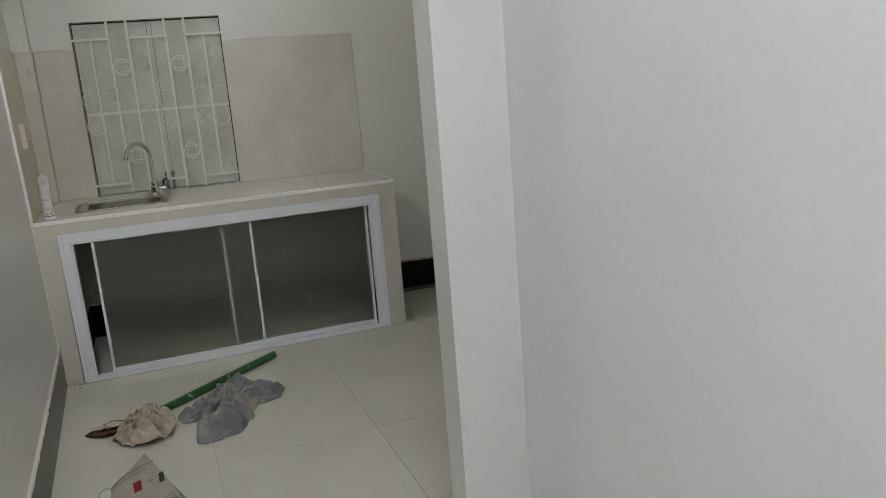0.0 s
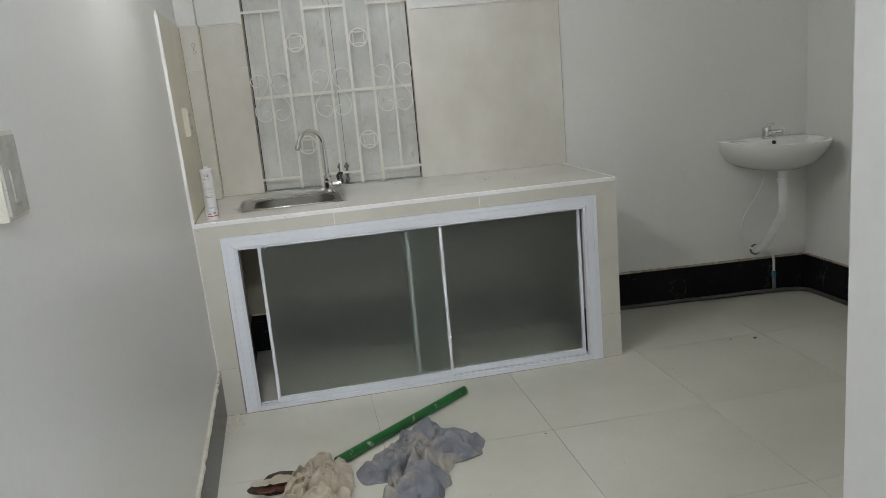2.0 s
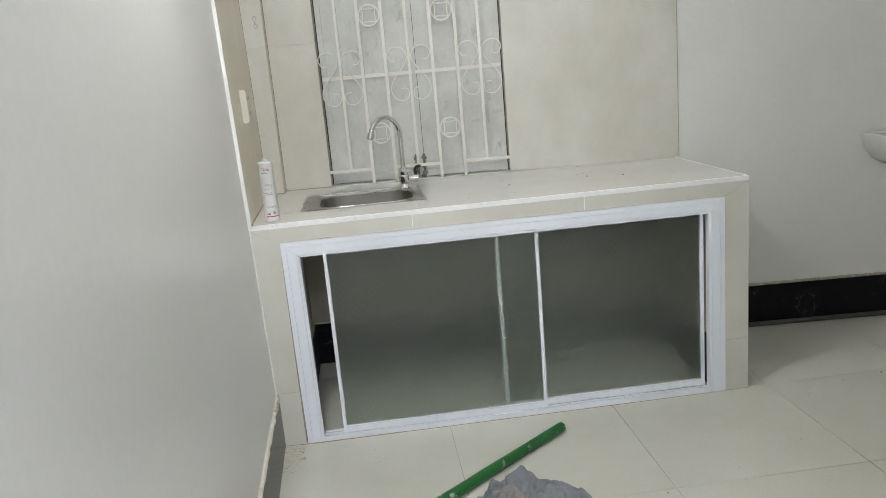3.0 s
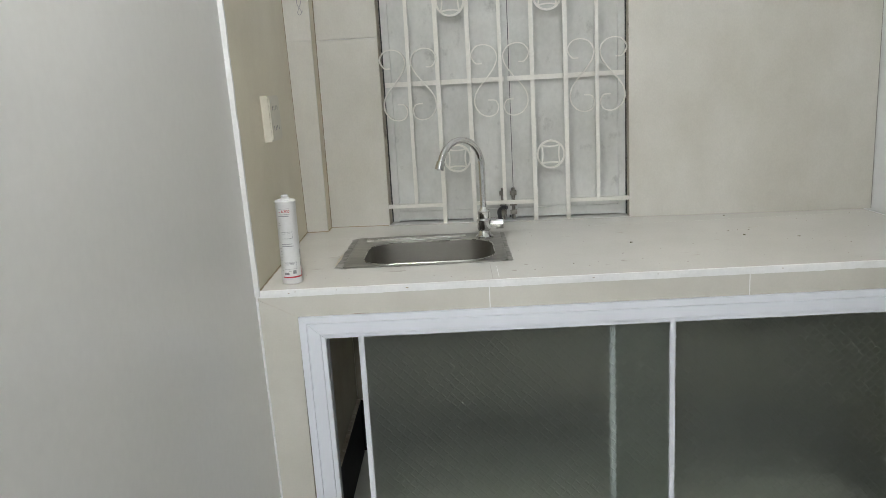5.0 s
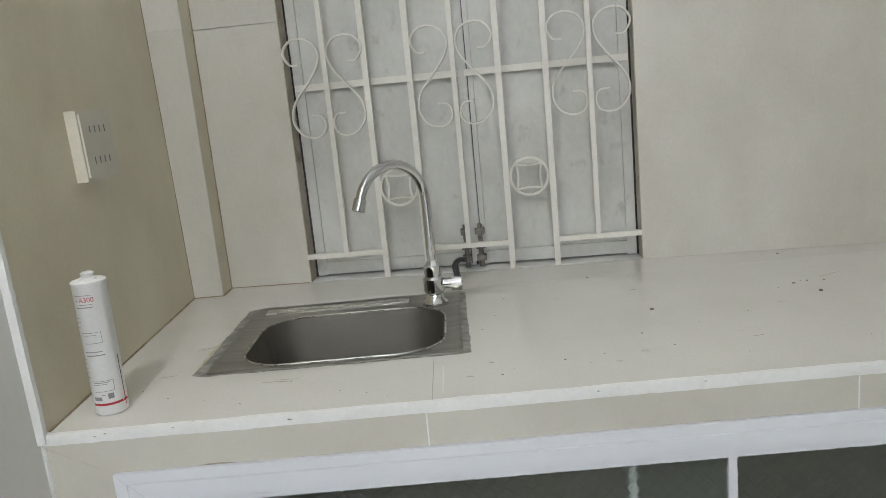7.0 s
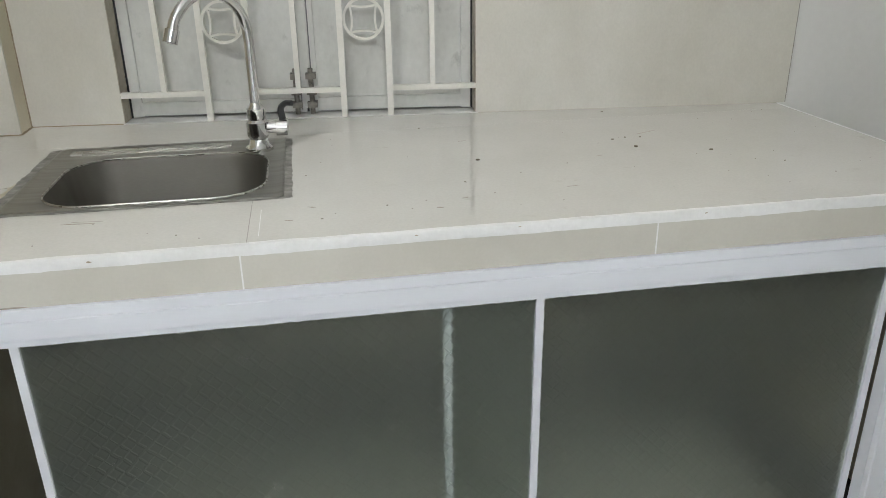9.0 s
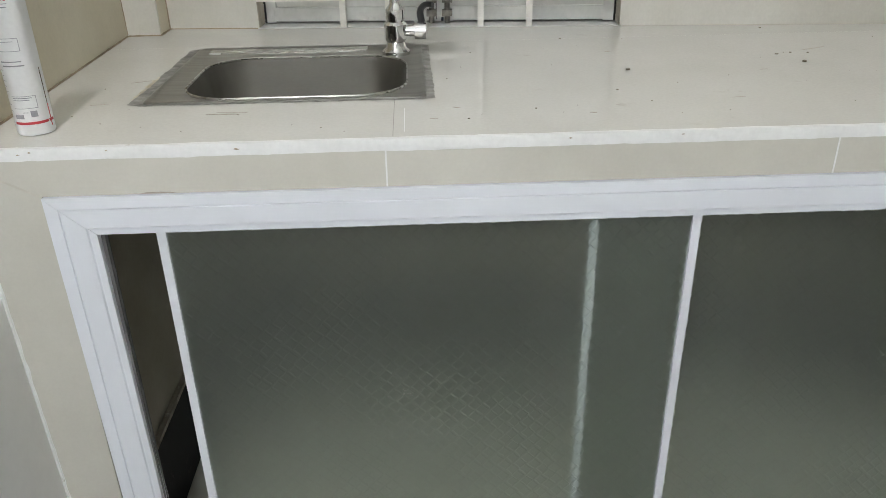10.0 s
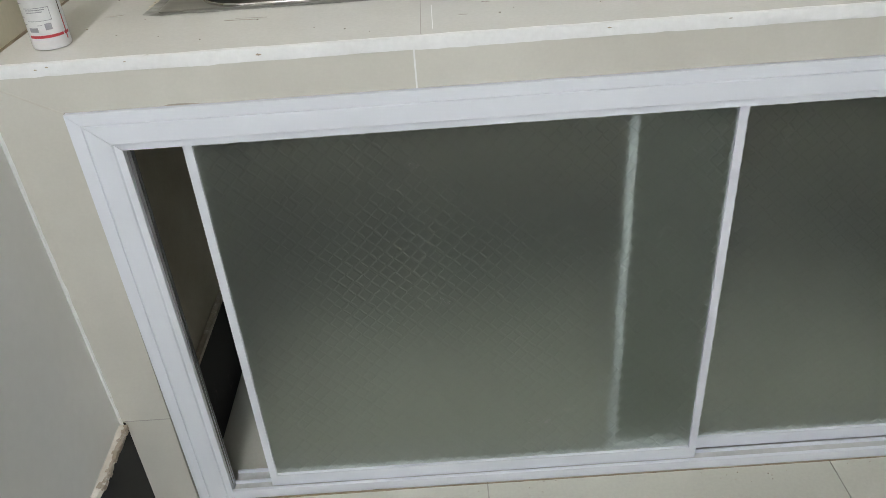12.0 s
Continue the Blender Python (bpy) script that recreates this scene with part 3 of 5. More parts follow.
mitred("frame_top", lambda k, s, y: ((fx0 + W * s) if k == 0 else (fx1 - W * s), y, fz1 - Wt * s), ALU, 0.045)
mitred("frame_side", lambda k, s, y: (fx0 + (0 if k else 0.006) + (W - 0.0004) * s, y, (fz1 - Wt * s - 0.0007) if k else 0.001), ALU, 0.022)
mitred("frame_side", lambda k, s, y: (fx1 - (W - 0.0004) * s, y, (fz1 - Wt * s - 0.0007) if k else 0.001), ALU, 0.022)
for label, y0, y1, z0, h in (("track_sill", -0.006, 0.0, 0.001, Wb * 0.72), ("track_bed", 0.0002, 0.0448, 0.001, 0.013), ("track_rib", 0.017, 0.020, 0.0132, 0.0195), ("track_rib", 0.041, 0.0446, 0.0132, 0.0195)):
    box_part(label, (fx0 + W + 0.0062, fx1 - W, y0, y1, z0, h), GREY_ALU if label == "track_bed" else ALU, front)
bm = bmesh.new()
for y0, y1 in ((0.006, 0.009), (0.015, 0.018)):
    box(bm, fx0 + W + 0.0004, fx0 + W + 0.0054, y0, y1, 0.014, fz1 - Wt - 0.001)
part("track_groove", bm, RUBBER, front, "dark grey groove with brush seal")


def door(x0, x1, y):
    base = part("door", *door_rail(x0, x1, y), front, "sliding door")
    for x in (x0, x1 - 0.0125):
        box_part("stile", (x, x + 0.0125, y, y + 0.014, 0.046, fz1 - Wt + 0.004), ALU, base, bevel=0.0012)
    pane = box_part("pane", (x0 + 0.012, x1 - 0.012, y + 0.005, y + 0.010, 0.044, fz1 - Wt + 0.004), FROSTED, base, "grey-green patterned frosted glass")
    pane.visible_shadow = False
    return base


def door_rail(x0, x1, y):
    bm = bmesh.new()
    box(bm, x0, x1, y, y + 0.014, 0.0205, 0.046)
    bevelled(bm, 0.0012)
    return bm, ALU


door(0.232, 0.977, 0.0015)
door(0.827, 1.5835, 0.0225)
# small dried paint drops on the panes
drop = bmesh.new()
rnd = random.Random(4)
for x, z, r in ((0.529, 0.626, 0.0035), (0.535, 0.622, 0.003), (0.598, 0.640, 0.0025), (0.530, 0.387, 0.003), (0.558, 0.394, 0.004), (0.563, 0.389, 0.0045), (0.33, 0.469, 0.003),
                (0.714, 0.128, 0.006), (0.706, 0.132, 0.004), (0.690, 0.130, 0.003), (0.89, 0.564, 0.0018), (0.439, 0.666, 0.002), (0.555, 0.400, 0.002)):
    for _ in range(3):
        q, u, w = r * rnd.uniform(0.25, 0.6), x + rnd.uniform(-1, 1) * r, z + rnd.uniform(-1, 1) * r
        pts = [(u + math.cos(a) * q * rnd.uniform(0.4, 1.3), w + math.sin(a) * q * rnd.uniform(0.4, 1.1)) for a in [k * math.pi / 4 for k in range(8)]]
        prism(drop, pts, 0.0058, 0.0063, "y")
tagged(part("paint_drops", drop, WHITE_GROUT), "small dried white paint drops on the glass", "stain", kind="stuff")


# ---- sink, seal and tap ----
sink = thing("kitchen_sink", "stainless steel inset kitchen sink with a rounded bowl", "sink")


def rounded_rect(x0, x1, y0, y1, r, n=8):
    out = []
    for cx, cy, a0 in ((x1 - r, y1 - r, 0), (x0 + r, y1 - r, 90), (x0 + r, y0 + r, 180), (x1 - r, y0 + r, 270)):
        for k in range(n + 1):
            a = radians(a0 + 90 * k / n)
            out.append((cx + r * math.cos(a), cy + r * math.sin(a)))
    return out


bm = bmesh.new()
loops = []
bx0, bx1, byf, byb = 0.224, 0.574, 0.207, 0.482
for inset, z, r, where in ((0.0, TOP + 0.0005, 0.012, "out"), (0.0, TOP + 0.0035, 0.012, "out"), (0.004, TOP + 0.0045, 0.012, "out"), (0.010, TOP + 0.0025, 0.012, "out"),
                           (-0.006, TOP + 0.0022, 0.085, "in"), (0.0, TOP + 0.0005, 0.08, "in"), (0.004, TOP - 0.008, 0.078, "in"), (0.012, TOP - 0.10, 0.072, "in"),
                           (0.03, TOP - 0.14, 0.06, "in"), (0.075, TOP - 0.15, 0.045, "in"), (0.14, TOP - 0.153, 0.012, "in")):
    if where == "out":
        pts = rounded_rect(SINK[0] + inset, SINK[1] - inset, SINK[2] + inset, SINK[3] - inset, r)
    else:
        pts = rounded_rect(bx0 + inset, bx1 - inset, byf + inset * 0.8, byb - inset * 0.8, r)
    loops.append([bm.verts.new((x, y, z)) for x, y in pts])
for a, b in zip(loops, loops[1:]):
    for k in range(len(a)):
        bm.faces.new((a[k], a[(k + 1) % len(a)], b[(k + 1) % len(a)], b[k]))
bm.faces.new(loops[-1])
bowl = part("bowl", bm, BOWL_STEEL, sink, smooth=True)
# same sheet of steel: faces above the worktop take the lighter, lit copy
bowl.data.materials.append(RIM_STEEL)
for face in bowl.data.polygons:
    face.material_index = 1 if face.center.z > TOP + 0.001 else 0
# thin ring added to draw the highlight round the bowl's edge
bm = bmesh.new()
tube(bm, [(x, y, TOP + 0.0026) for x, y in rounded_rect(bx0 - 0.001, bx1 + 0.001, byf - 0.001, byb + 0.001, 0.081)], 0.0017, 6, closed=True)
part("bowl_lip", bm, HIGHLIGHT_STEEL, sink, "thin bright ring standing in for the highlight on the bowl edge", smooth=True)
# ridge behind the bowl, its white highlight painted by the lighter steel
bm = bmesh.new()
prism(bm, [(0.205, 0.522), (0.50, 0.522), (0.50, 0.550), (0.205, 0.550)], TOP + 0.002, TOP + 0.0052)
bevelled(bm, 0.0025, 3)
part("rear_ledge", bm, HIGHLIGHT_STEEL, sink, "pressed ridge, coloured bright for its highlight", smooth=True)
bm = bmesh.new()
lathe(bm, [(0.034, TOP - 0.1535), (0.034, TOP - 0.149), (0.026, TOP - 0.1485), (0.020, TOP - 0.1515), (0.001, TOP - 0.1515)], 24, (0.395, 0.35))
part("drain", bm, CHROME, sink, smooth=True)
bm = bmesh.new()
for z in (0.700, 0.715, 0.730):
    tube(bm, [(0.5655, 0.405, z + 0.02), (0.566, 0.405, z + 0.032)], 0.004, 8)
part("overflow", bm, DARK_GAP, sink)

seal = bmesh.new()
outer, inner = [], []
for k in range(480):
    u = k / 480 * 4
    side, f = int(u), u - int(u)
    a, b, c, d = SINK
    x, y = ((a + (b - a) * f, c), (b, c + (d - c) * f), (b - (b - a) * f, d), (a, d - (d - c) * f))[side]
    nx, ny = ((0, -1), (1, 0), (0, 1), (-1, 0))[side]
    wide = (0.005, 0.013, 0.010, 0.020)[side] + 0.003 * noise.noise((x * 25, y * 25, 1)) + 0.0018 * noise.noise((x * 150, y * 150, 2))
    inner.append(seal.verts.new((x - nx * 0.004, y - ny * 0.004, TOP + 0.0014)))
    outer.append(seal.verts.new((x + nx * max(0.001, wide), y + ny * max(0.001, wide), TOP + 0.0006)))
for k in range(480):
    j = (k + 1) % 480
    seal.faces.new((inner[k], inner[j], outer[j], outer[k]))
tagged(part("sink_seal", seal, GREY_SEAL, smooth=True), "smeared grey cement seal round the sink", "sealant")

rust = bmesh.new()
near, far = [], []
for k in range(120):
    y = SINK[2] + (SINK[3] - SINK[2]) * (0.02 + 0.5 * k / 120)
    reach = max(0.0006, 0.010 + 0.007 * noise.noise((y * 60, 3, 1)) + 0.006 * noise.noise((y * 210, 8, 1))) * math.sin(math.pi * (0.04 + 0.92 * k / 119)) ** 0.5
    near.append(rust.verts.new((SINK[0] - 0.012, y, TOP + 0.00045)))
    far.append(rust.verts.new((SINK[0] - 0.016 - reach, y, TOP + 0.0003)))
for k in range(119):
    rust.faces.new((near[k], near[k + 1], far[k + 1], far[k]))
tagged(part("rust_stain", rust, surface("yellow_brown_stain", (0.42, 0.37, 0.26), (0.60, 0.55, 0.44), 50, 0.7, 0.4, 200)), "yellow-brown stain beside the sink seal", "stain", kind="stuff")

tap = thing("kitchen_tap", "chrome swan-neck kitchen tap with a side lever", "tap")
TX, TY = 0.556, 0.494
bm = bmesh.new()
lathe(bm, [(0.026, TOP + 0.002), (0.026, TOP + 0.008), (0.019, TOP + 0.014), (0.0165, TOP + 0.024), (0.021, TOP + 0.032), (0.021, TOP + 0.056), (0.0165, TOP + 0.061),
           (0.0175, TOP + 0.066), (0.0175, TOP + 0.082), (0.012, TOP + 0.088), (0.009, TOP + 0.094)], 24, (TX, TY))
part("body", bm, CHROME, tap, smooth=True)
reach = Vector((-0.118, -0.108, 0))
arc = [Vector((TX, TY, TOP + 0.085)), Vector((TX, TY, TOP + 0.14)), Vector((TX, TY, TOP + 0.20))]
for k in range(1, 19):
    a = math.pi * 0.90 * k / 18
    arc.append(Vector((TX, TY, TOP + 0.212)) + reach * (0.5 - 0.5 * math.cos(a)) + Vector((0, 0, 0.082 * math.sin(a))))
bm = bmesh.new()
tube(bm, arc, 0.0095, 14)
part("neck", bm, CHROME, tap, smooth=True)
d = (arc[-1] - arc[-2]).normalized()
bm = bmesh.new()
tube(bm, [arc[-1] - d * 0.004, arc[-1] - d * 0.003, arc[-1] + d * 0.019, arc[-1] + d * 0.02], [0.010, 0.0125, 0.0125, 0.010], 16)
part("spout_tip", bm, CHROME, tap, smooth=True)
bm = bmesh.new()
tube(bm, [(TX + 0.014, TY, TOP + 0.044), (TX + 0.034, TY - 0.001, TOP + 0.044), (TX + 0.035, TY - 0.001, TOP + 0.044), (TX + 0.056, TY - 0.002, TOP + 0.044), (TX + 0.058, TY - 0.002, TOP + 0.044)],
     [0.011, 0.011, 0.0165, 0.0165, 0.012], 18)
part("valve", bm, CHROME, tap, smooth=True)
bm = bmesh.new()
tube(bm, smooth_path([(TX + 0.048, TY, TOP + 0.058), (TX + 0.046, TY, TOP + 0.078), (TX + 0.055, TY - 0.004, TOP + 0.089), (TX + 0.068, TY - 0.01, TOP + 0.090)], 5), 0.0075, 10, flat=0.7)
part("lever", bm, BLACK_PLASTIC, tap, "black lever", smooth=True)


# ---- tiles on the walls behind the worktop ----
splash = thing("splashback_tiles", "beige tile splashback round the window", "tiles", BACK, kind="structure")
for outline in ([(0.056, TOP + 0.0012), (WIN[0], TOP + 0.0012), (WIN[0], 1.4032), (0.056, 1.4032)],
                [(0.056, 1.4048), (WIN[0], 1.4048), (WIN[0], 1.602), (0.056, 1.602)],
                [(WIN[1], TOP + 0.0012), (1.768, TOP + 0.0012), (1.768, 1.606), (WIN[1], 1.600)]):
    tile_piece(splash, outline, 0.0, 0.0078, "y", SPLASH_TILE)
box_part("tile_edge", (1.7682, 1.7705, 0.001, 0.0078, TOP + 0.0012, 1.606), GROUT, splash, "dark tile edge")
bm = bmesh.new()
for x0, x1 in ((0.056, WIN[0]), (WIN[1], 1.77)):
    n = int((x1 - x0) / 0.02)
    for i in range(n):
        a, b = x0 + (x1 - x0) * i / n, x0 + (x1 - x0) * (i + 1) / n
        box(bm, a, b, -0.0004 + 0.0012 * noise.noise((a * 30, 0, 4)), 0.0078, 1.6065, 1.611 + 0.003 * noise.noise((a * 40, 0, 2)))
part("top_joint", bm, SKIM, splash)

side = thing("side_wall_tiles", "beige tiles on the side wall above the worktop with a white edge", "tiles", LEANING, kind="structure")
for a, b in ((0.0, 0.736),):
    for z0, z1 in ((TOP + 0.0012, 1.602),):
        tile_piece(side, [(a + 0.004, z0 + G), (b - G, z0 + G), (b - G, z1 - G), (a + 0.004, z1 - G)], 0.0005, 0.009, "x", TILE)
bm = bmesh.new()
ring = []
for i in range(121):
    z = TOP - 0.012 + 0.80 * i / 120
    w = 0.0110 + 0.0015 * noise.noise((z * 16, 1, 3)) + 0.001 * noise.noise((z * 90, 5, 3))
    ring.append([bm.verts.new(p) for p in ((0.0003, -0.008, z), (w, -0.006, z), (w + 0.0005, 0.0035, z), (0.0003, 0.0038, z))])
for a, b in zip(ring, ring[1:]):
    for k in range(4):
        bm.faces.new((a[k], a[(k + 1) % 4], b[(k + 1) % 4], b[k]))
bm.faces.new(ring[0]), bm.faces.new(ring[-1])
part("edge_strip", bm, WHITE_GROUT, side, "white edge strip", smooth=True)

boxed = thing("pipe_casing", "narrow boxed-in pipe in the corner, tiled below and plastered above", "pipe casing", kind="structure")
box_part("plaster", (-0.06, 0.050, 0.741, 0.83, TOP + 0.001, ROOF), SKIM, boxed, "skimmed plaster")
for z0, z1 in ((TOP + 0.001, 1.404), (1.404, 1.606)):
    tile_piece(boxed, [(-0.05, z0 + G), (0.0558, z0 + G), (0.0558, z1 - G), (-0.05, z1 - G)], 0.733, 0.7405, "y", SPLASH_TILE)
    # the return face takes the browner tile, which paints in its shading
    tile_piece(boxed, [(0.7408, z0 + G), (back_y(0.05) - 0.001, z0 + G), (back_y(0.05) - 0.001, z1 - G), (0.7408, z1 - G)], 0.0503, 0.0558, "x", TILE)
bm = bmesh.new()
mark = smooth_path([(0.036, 0.7326, 1.487), (0.024, 0.7326, 1.505), (0.020, 0.7326, 1.520), (0.027, 0.7326, 1.528), (0.033, 0.7326, 1.518), (0.026, 0.7326, 1.500), (0.021, 0.7326, 1.486), (0.028, 0.7326, 1.480), (0.036, 0.7326, 1.492)], 5)
tube(bm, mark, 0.0009, 5)
part("pencil_mark", bm, PRINT_GREY, boxed, "pencil squiggle")

# grimy joints where tiles, casing and worktop meet
joint = thing("tile_joints", "grimy yellow-brown joints where the wall tiles meet the worktop", "joint", kind="structure")


def bead(points, radius, material):
    bm = bmesh.new()
    pts = smooth_path(points, 16)
    tube(bm, pts, [radius * (0.75 + 0.7 * abs(noise.noise(p * 45))) for p in pts], 6)
    part("bead", bm, material, joint, smooth=True)


bead([(0.010, 0.012, TOP + 0.0008), (0.003, 0.25, TOP + 0.0008), (-0.005, 0.5, TOP + 0.0008), (-0.012, 0.732, TOP + 0.0008)], 0.0022, GRIME)
bead([(-0.012, 0.7325, TOP + 0.0008), (0.03, 0.7325, TOP + 0.0008), (0.057, 0.7325, TOP + 0.0008)], 0.0018, GRIME)
bead([(0.057, 0.734, TOP + 0.0008), (0.057, 0.76, TOP + 0.0008), (0.0575, back_y(0.057) - 0.001, TOP + 0.0008)], 0.0024, GRIME)
bead([(0.058, back_y(0.058) - 0.0005, TOP + 0.0008), (0.15, back_y(0.15) - 0.0005, TOP + 0.0008), (0.25, back_y(0.25) - 0.0005, TOP + 0.0008)], 0.0014, GRIME)
bead([(0.0568, back_y(0.0568) - 0.001, TOP + 0.003), (0.0568, back_y(0.0568) - 0.001, 1.1), (0.0568, back_y(0.0568) - 0.001, 1.35), (0.0568, back_y(0.0568) - 0.001, 1.604)], 0.0016, GRIME)
bead([(-0.0125, 0.7325, TOP + 0.003), (-0.018, 0.7325, 1.1), (-0.0225, 0.7325, 1.35), (-0.027, 0.7325, 1.60)], 0.0016, GRIME)
bead([(0.024, -0.004, 0.0008), (0.15, -0.009, 0.0008), (0.30, -0.0085, 0.0008), (0.45, -0.008, 0.0008)], 0.0020, GRIME)
bead([(0.45, -0.008, 0.0006), (0.9, -0.0085, 0.0006), (1.3, -0.008, 0.0006), (1.74, -0.003, 0.0006)], 0.0011, GRIME)
bead([(1.035, back_y(1.035) - 0.0005, TOP + 0.0006), (1.3, back_y(1.3) - 0.0005, TOP + 0.0006), (1.55, back_y(1.55) - 0.0005, TOP + 0.0006), (1.742, back_y(1.742) - 0.0005, TOP + 0.0006)], 0.0010, TILE_GROUT)

# old filler over the wall above the tiles, a little rough
patch = bmesh.new()
pts = []
for k in range(22):
    a = 2 * math.pi * k / 22
    pts.append((0.155 + 0.035 * math.cos(a) * (1 + 0.4 * noise.noise((k, 1, 0))), 1.79 + 0.04 * math.sin(a) * (1 + 0.4 * noise.noise((k, 2, 0)))))
prism(patch, pts, 0.0066, 0.0079, "y")
ob = tagged(part("filler_patch", patch, WHITE_GROUT), "small patch of white filler on the wall", "stain", kind="structure")
ob.matrix_world = BACK


# ---- window: steel shutters and grille ----
window = thing("window_1", "window closed by two grey-white steel shutter leaves", "window", BACK, kind="structure")
sx0, sx1, sz0, sz1 = WIN[0] + 0.002, WIN[1] - 0.002, WIN[2] + 0.002, WIN[3] - 0.002
# black strips painted in for the shadow gap round the shutter leaves
bm = bmesh.new()
for b in ((sx0, sx0 + 0.0028, 0.05, 0.12, sz0, sz1), (sx1 - 0.0028, sx1, 0.05, 0.12, sz0, sz1), (sx0 + 0.0028, sx1 - 0.0028, 0.064, 0.12, sz0, sz0 + 0.002),
          (sx0 + 0.0028, sx1 - 0.0028, 0.05, 0.12, sz1 - 0.006, sz1)):
    box(bm, *b)
part("window_frame", bm, DARK_GAP, window, "dark shadow gap round the leaves")
mid = 0.652
for x0, x1 in ((WIN[0] + 0.0002, WIN[0] + 0.0019), (WIN[1] - 0.0019, WIN[1] - 0.0002)):
    box_part("reveal", (x0, x1, 0.0003, 0.0498, sz0, sz1), REVEAL, window, "cement-coloured reveal with darker blotches")
box_part("reveal", (sx0, sx1, 0.0082, 0.0498, sz1 + 0.0002, WIN[3] - 0.0001), REVEAL, window)
for x0, x1 in ((sx0 + 0.004, mid - 0.003), (mid + 0.003, sx1 - 0.004)):
    bm = bmesh.new()
    box(bm, x0, x1, 0.062, 0.075, sz0 + 0.001, sz1 - 0.007)
    leaf = part("shutter_leaf", bm, SHUTTER, window)
    bm = bmesh.new()
    w = 0.022
    for b in ((x0, x0 + w, 0.052, 0.0618, sz0 + 0.001, sz1 - 0.007), (x1 - w, x1, 0.052, 0.0618, sz0 + 0.001, sz1 - 0.007),
              (x0 + w, x1 - w, 0.052, 0.0618, sz0 + 0.005, sz0 + 0.033), (x0 + w, x1 - w, 0.052, 0.0618, sz1 - 0.033, sz1 - 0.007)):
        box(bm, *b)
    bevelled(bm, 0.0015, 1)
    part("leaf_frame", bm, SHUTTER, leaf)
    box_part("middle_rail", (x0 + 0.004, x1 - 0.002, 0.040, 0.0515, 1.247, 1.262), GRILLE, leaf, bevel=0.0015)
box_part("cover_strip", (mid - 0.011, mid + 0.011, 0.044, 0.0515, sz0 + 0.012, sz1 - 0.012), SHUTTER, window, bevel=0.0015)
# dark grey strips draw the shadow of the gap on both sides of the cover
for x in (mid - 0.0135, mid + 0.0115):
    box_part("grimy_joint", (x, x + 0.002, 0.0490, 0.0518, sz0 + 0.006, sz1 - 0.008), RUBBER, window, "dark line along the cover strip")
for x in (mid - 0.022, mid + 0.012):
    bm = bmesh.new()
    tube(bm, [(x, 0.036, 0.803), (x, 0.036, 0.905)], 0.0058, 10)
    for z in (0.824, 0.853, 0.888):
        box(bm, x - 0.011, x + 0.011, 0.029, 0.0515, z - 0.0065, z + 0.0065)
    tube(bm, [(x, 0.036, 0.870), (x, 0.016, 0.870)], 0.0042, 8)
    part("shutter_bolt", bm, BOLT, window, "grimy steel bolt")

def ribbon(bm, points, thick, y0, y1, closed=False):
    """A flat bar on edge that follows (x, z) points, between two depths."""
    pts = [Vector((a, b)) for a, b in points]
    rings = []
    for i, q in enumerate(pts):
        a = pts[i - 1] if i or closed else q
        b = pts[(i + 1) % len(pts)] if i < len(pts) - 1 or closed else q
        d = (b - a).normalized() * (thick / 2)
        rings.append([bm.verts.new(v) for v in ((q.x - d.y, y0, q.y + d.x), (q.x + d.y, y0, q.y - d.x), (q.x + d.y, y1, q.y - d.x), (q.x - d.y, y1, q.y + d.x))])
    for i in range(len(rings) - (0 if closed else 1)):
        a, b = rings[i], rings[(i + 1) % len(rings)]
        for k in range(4):
            bm.faces.new((a[k], a[(k + 1) % 4], b[(k + 1) % 4], b[k]))
    if not closed:
        bm.faces.new(rings[0][::-1]), bm.faces.new(rings[-1])


grille = thing("window_grille", "cream painted wrought-iron window grille with scrolls and rings", "window grille", BACK)
LONGBARS, SHORTBARS = (0.440, 0.539, 0.737, 0.841), (0.348, 0.638, 0.937)
for x in LONGBARS:
    box_part("bar", (x - 0.0065, x + 0.0065, 0.000, 0.013, TOP + 0.0015, WIN[3] - 0.001), GRILLE, grille, bevel=0.0015)
for x in SHORTBARS:
    box_part("bar", (x - 0.0055, x + 0.0055, 0.001, 0.012, 0.868, 1.645), GRILLE, grille, bevel=0.0015)
for x0, x1 in ((WIN[0] + 0.0005, 0.4333), (0.5457, 0.7303), (0.8477, WIN[1] - 0.0005)):
    for z in (0.862, 1.651):
        box_part("rail", (x0, x1, 0.000, 0.013, z - 0.0058, z + 0.0058), GRILLE, grille, bevel=0.0015)
SCROLL = [(-0.057, 0.053), (-0.077, 0.055), (-0.090, 0.081), (-0.074, 0.105), (-0.048, 0.110), (-0.023, 0.100), (-0.0095, 0.076), (-0.016, 0.046), (-0.040, 0.012), (-0.069, -0.022),
          (-0.082, -0.048), (-0.082, -0.078), (-0.064, -0.103), (-0.038, -0.111), (-0.016, -0.102), (-0.0095, -0.081), (-0.018, -0.063), (-0.040, -0.060)]
for x in SHORTBARS:
    for sign in (1, -1):
        bm = bmesh.new()
        ribbon(bm, [(q.x, q.z) for q in smooth_path([(x + sign * dx, 0, 1.252 + dz) for dx, dz in SCROLL], 5)], 0.0036, -0.009, 0.003)
        part("scroll", bm, GRILLE, grille, smooth=True)
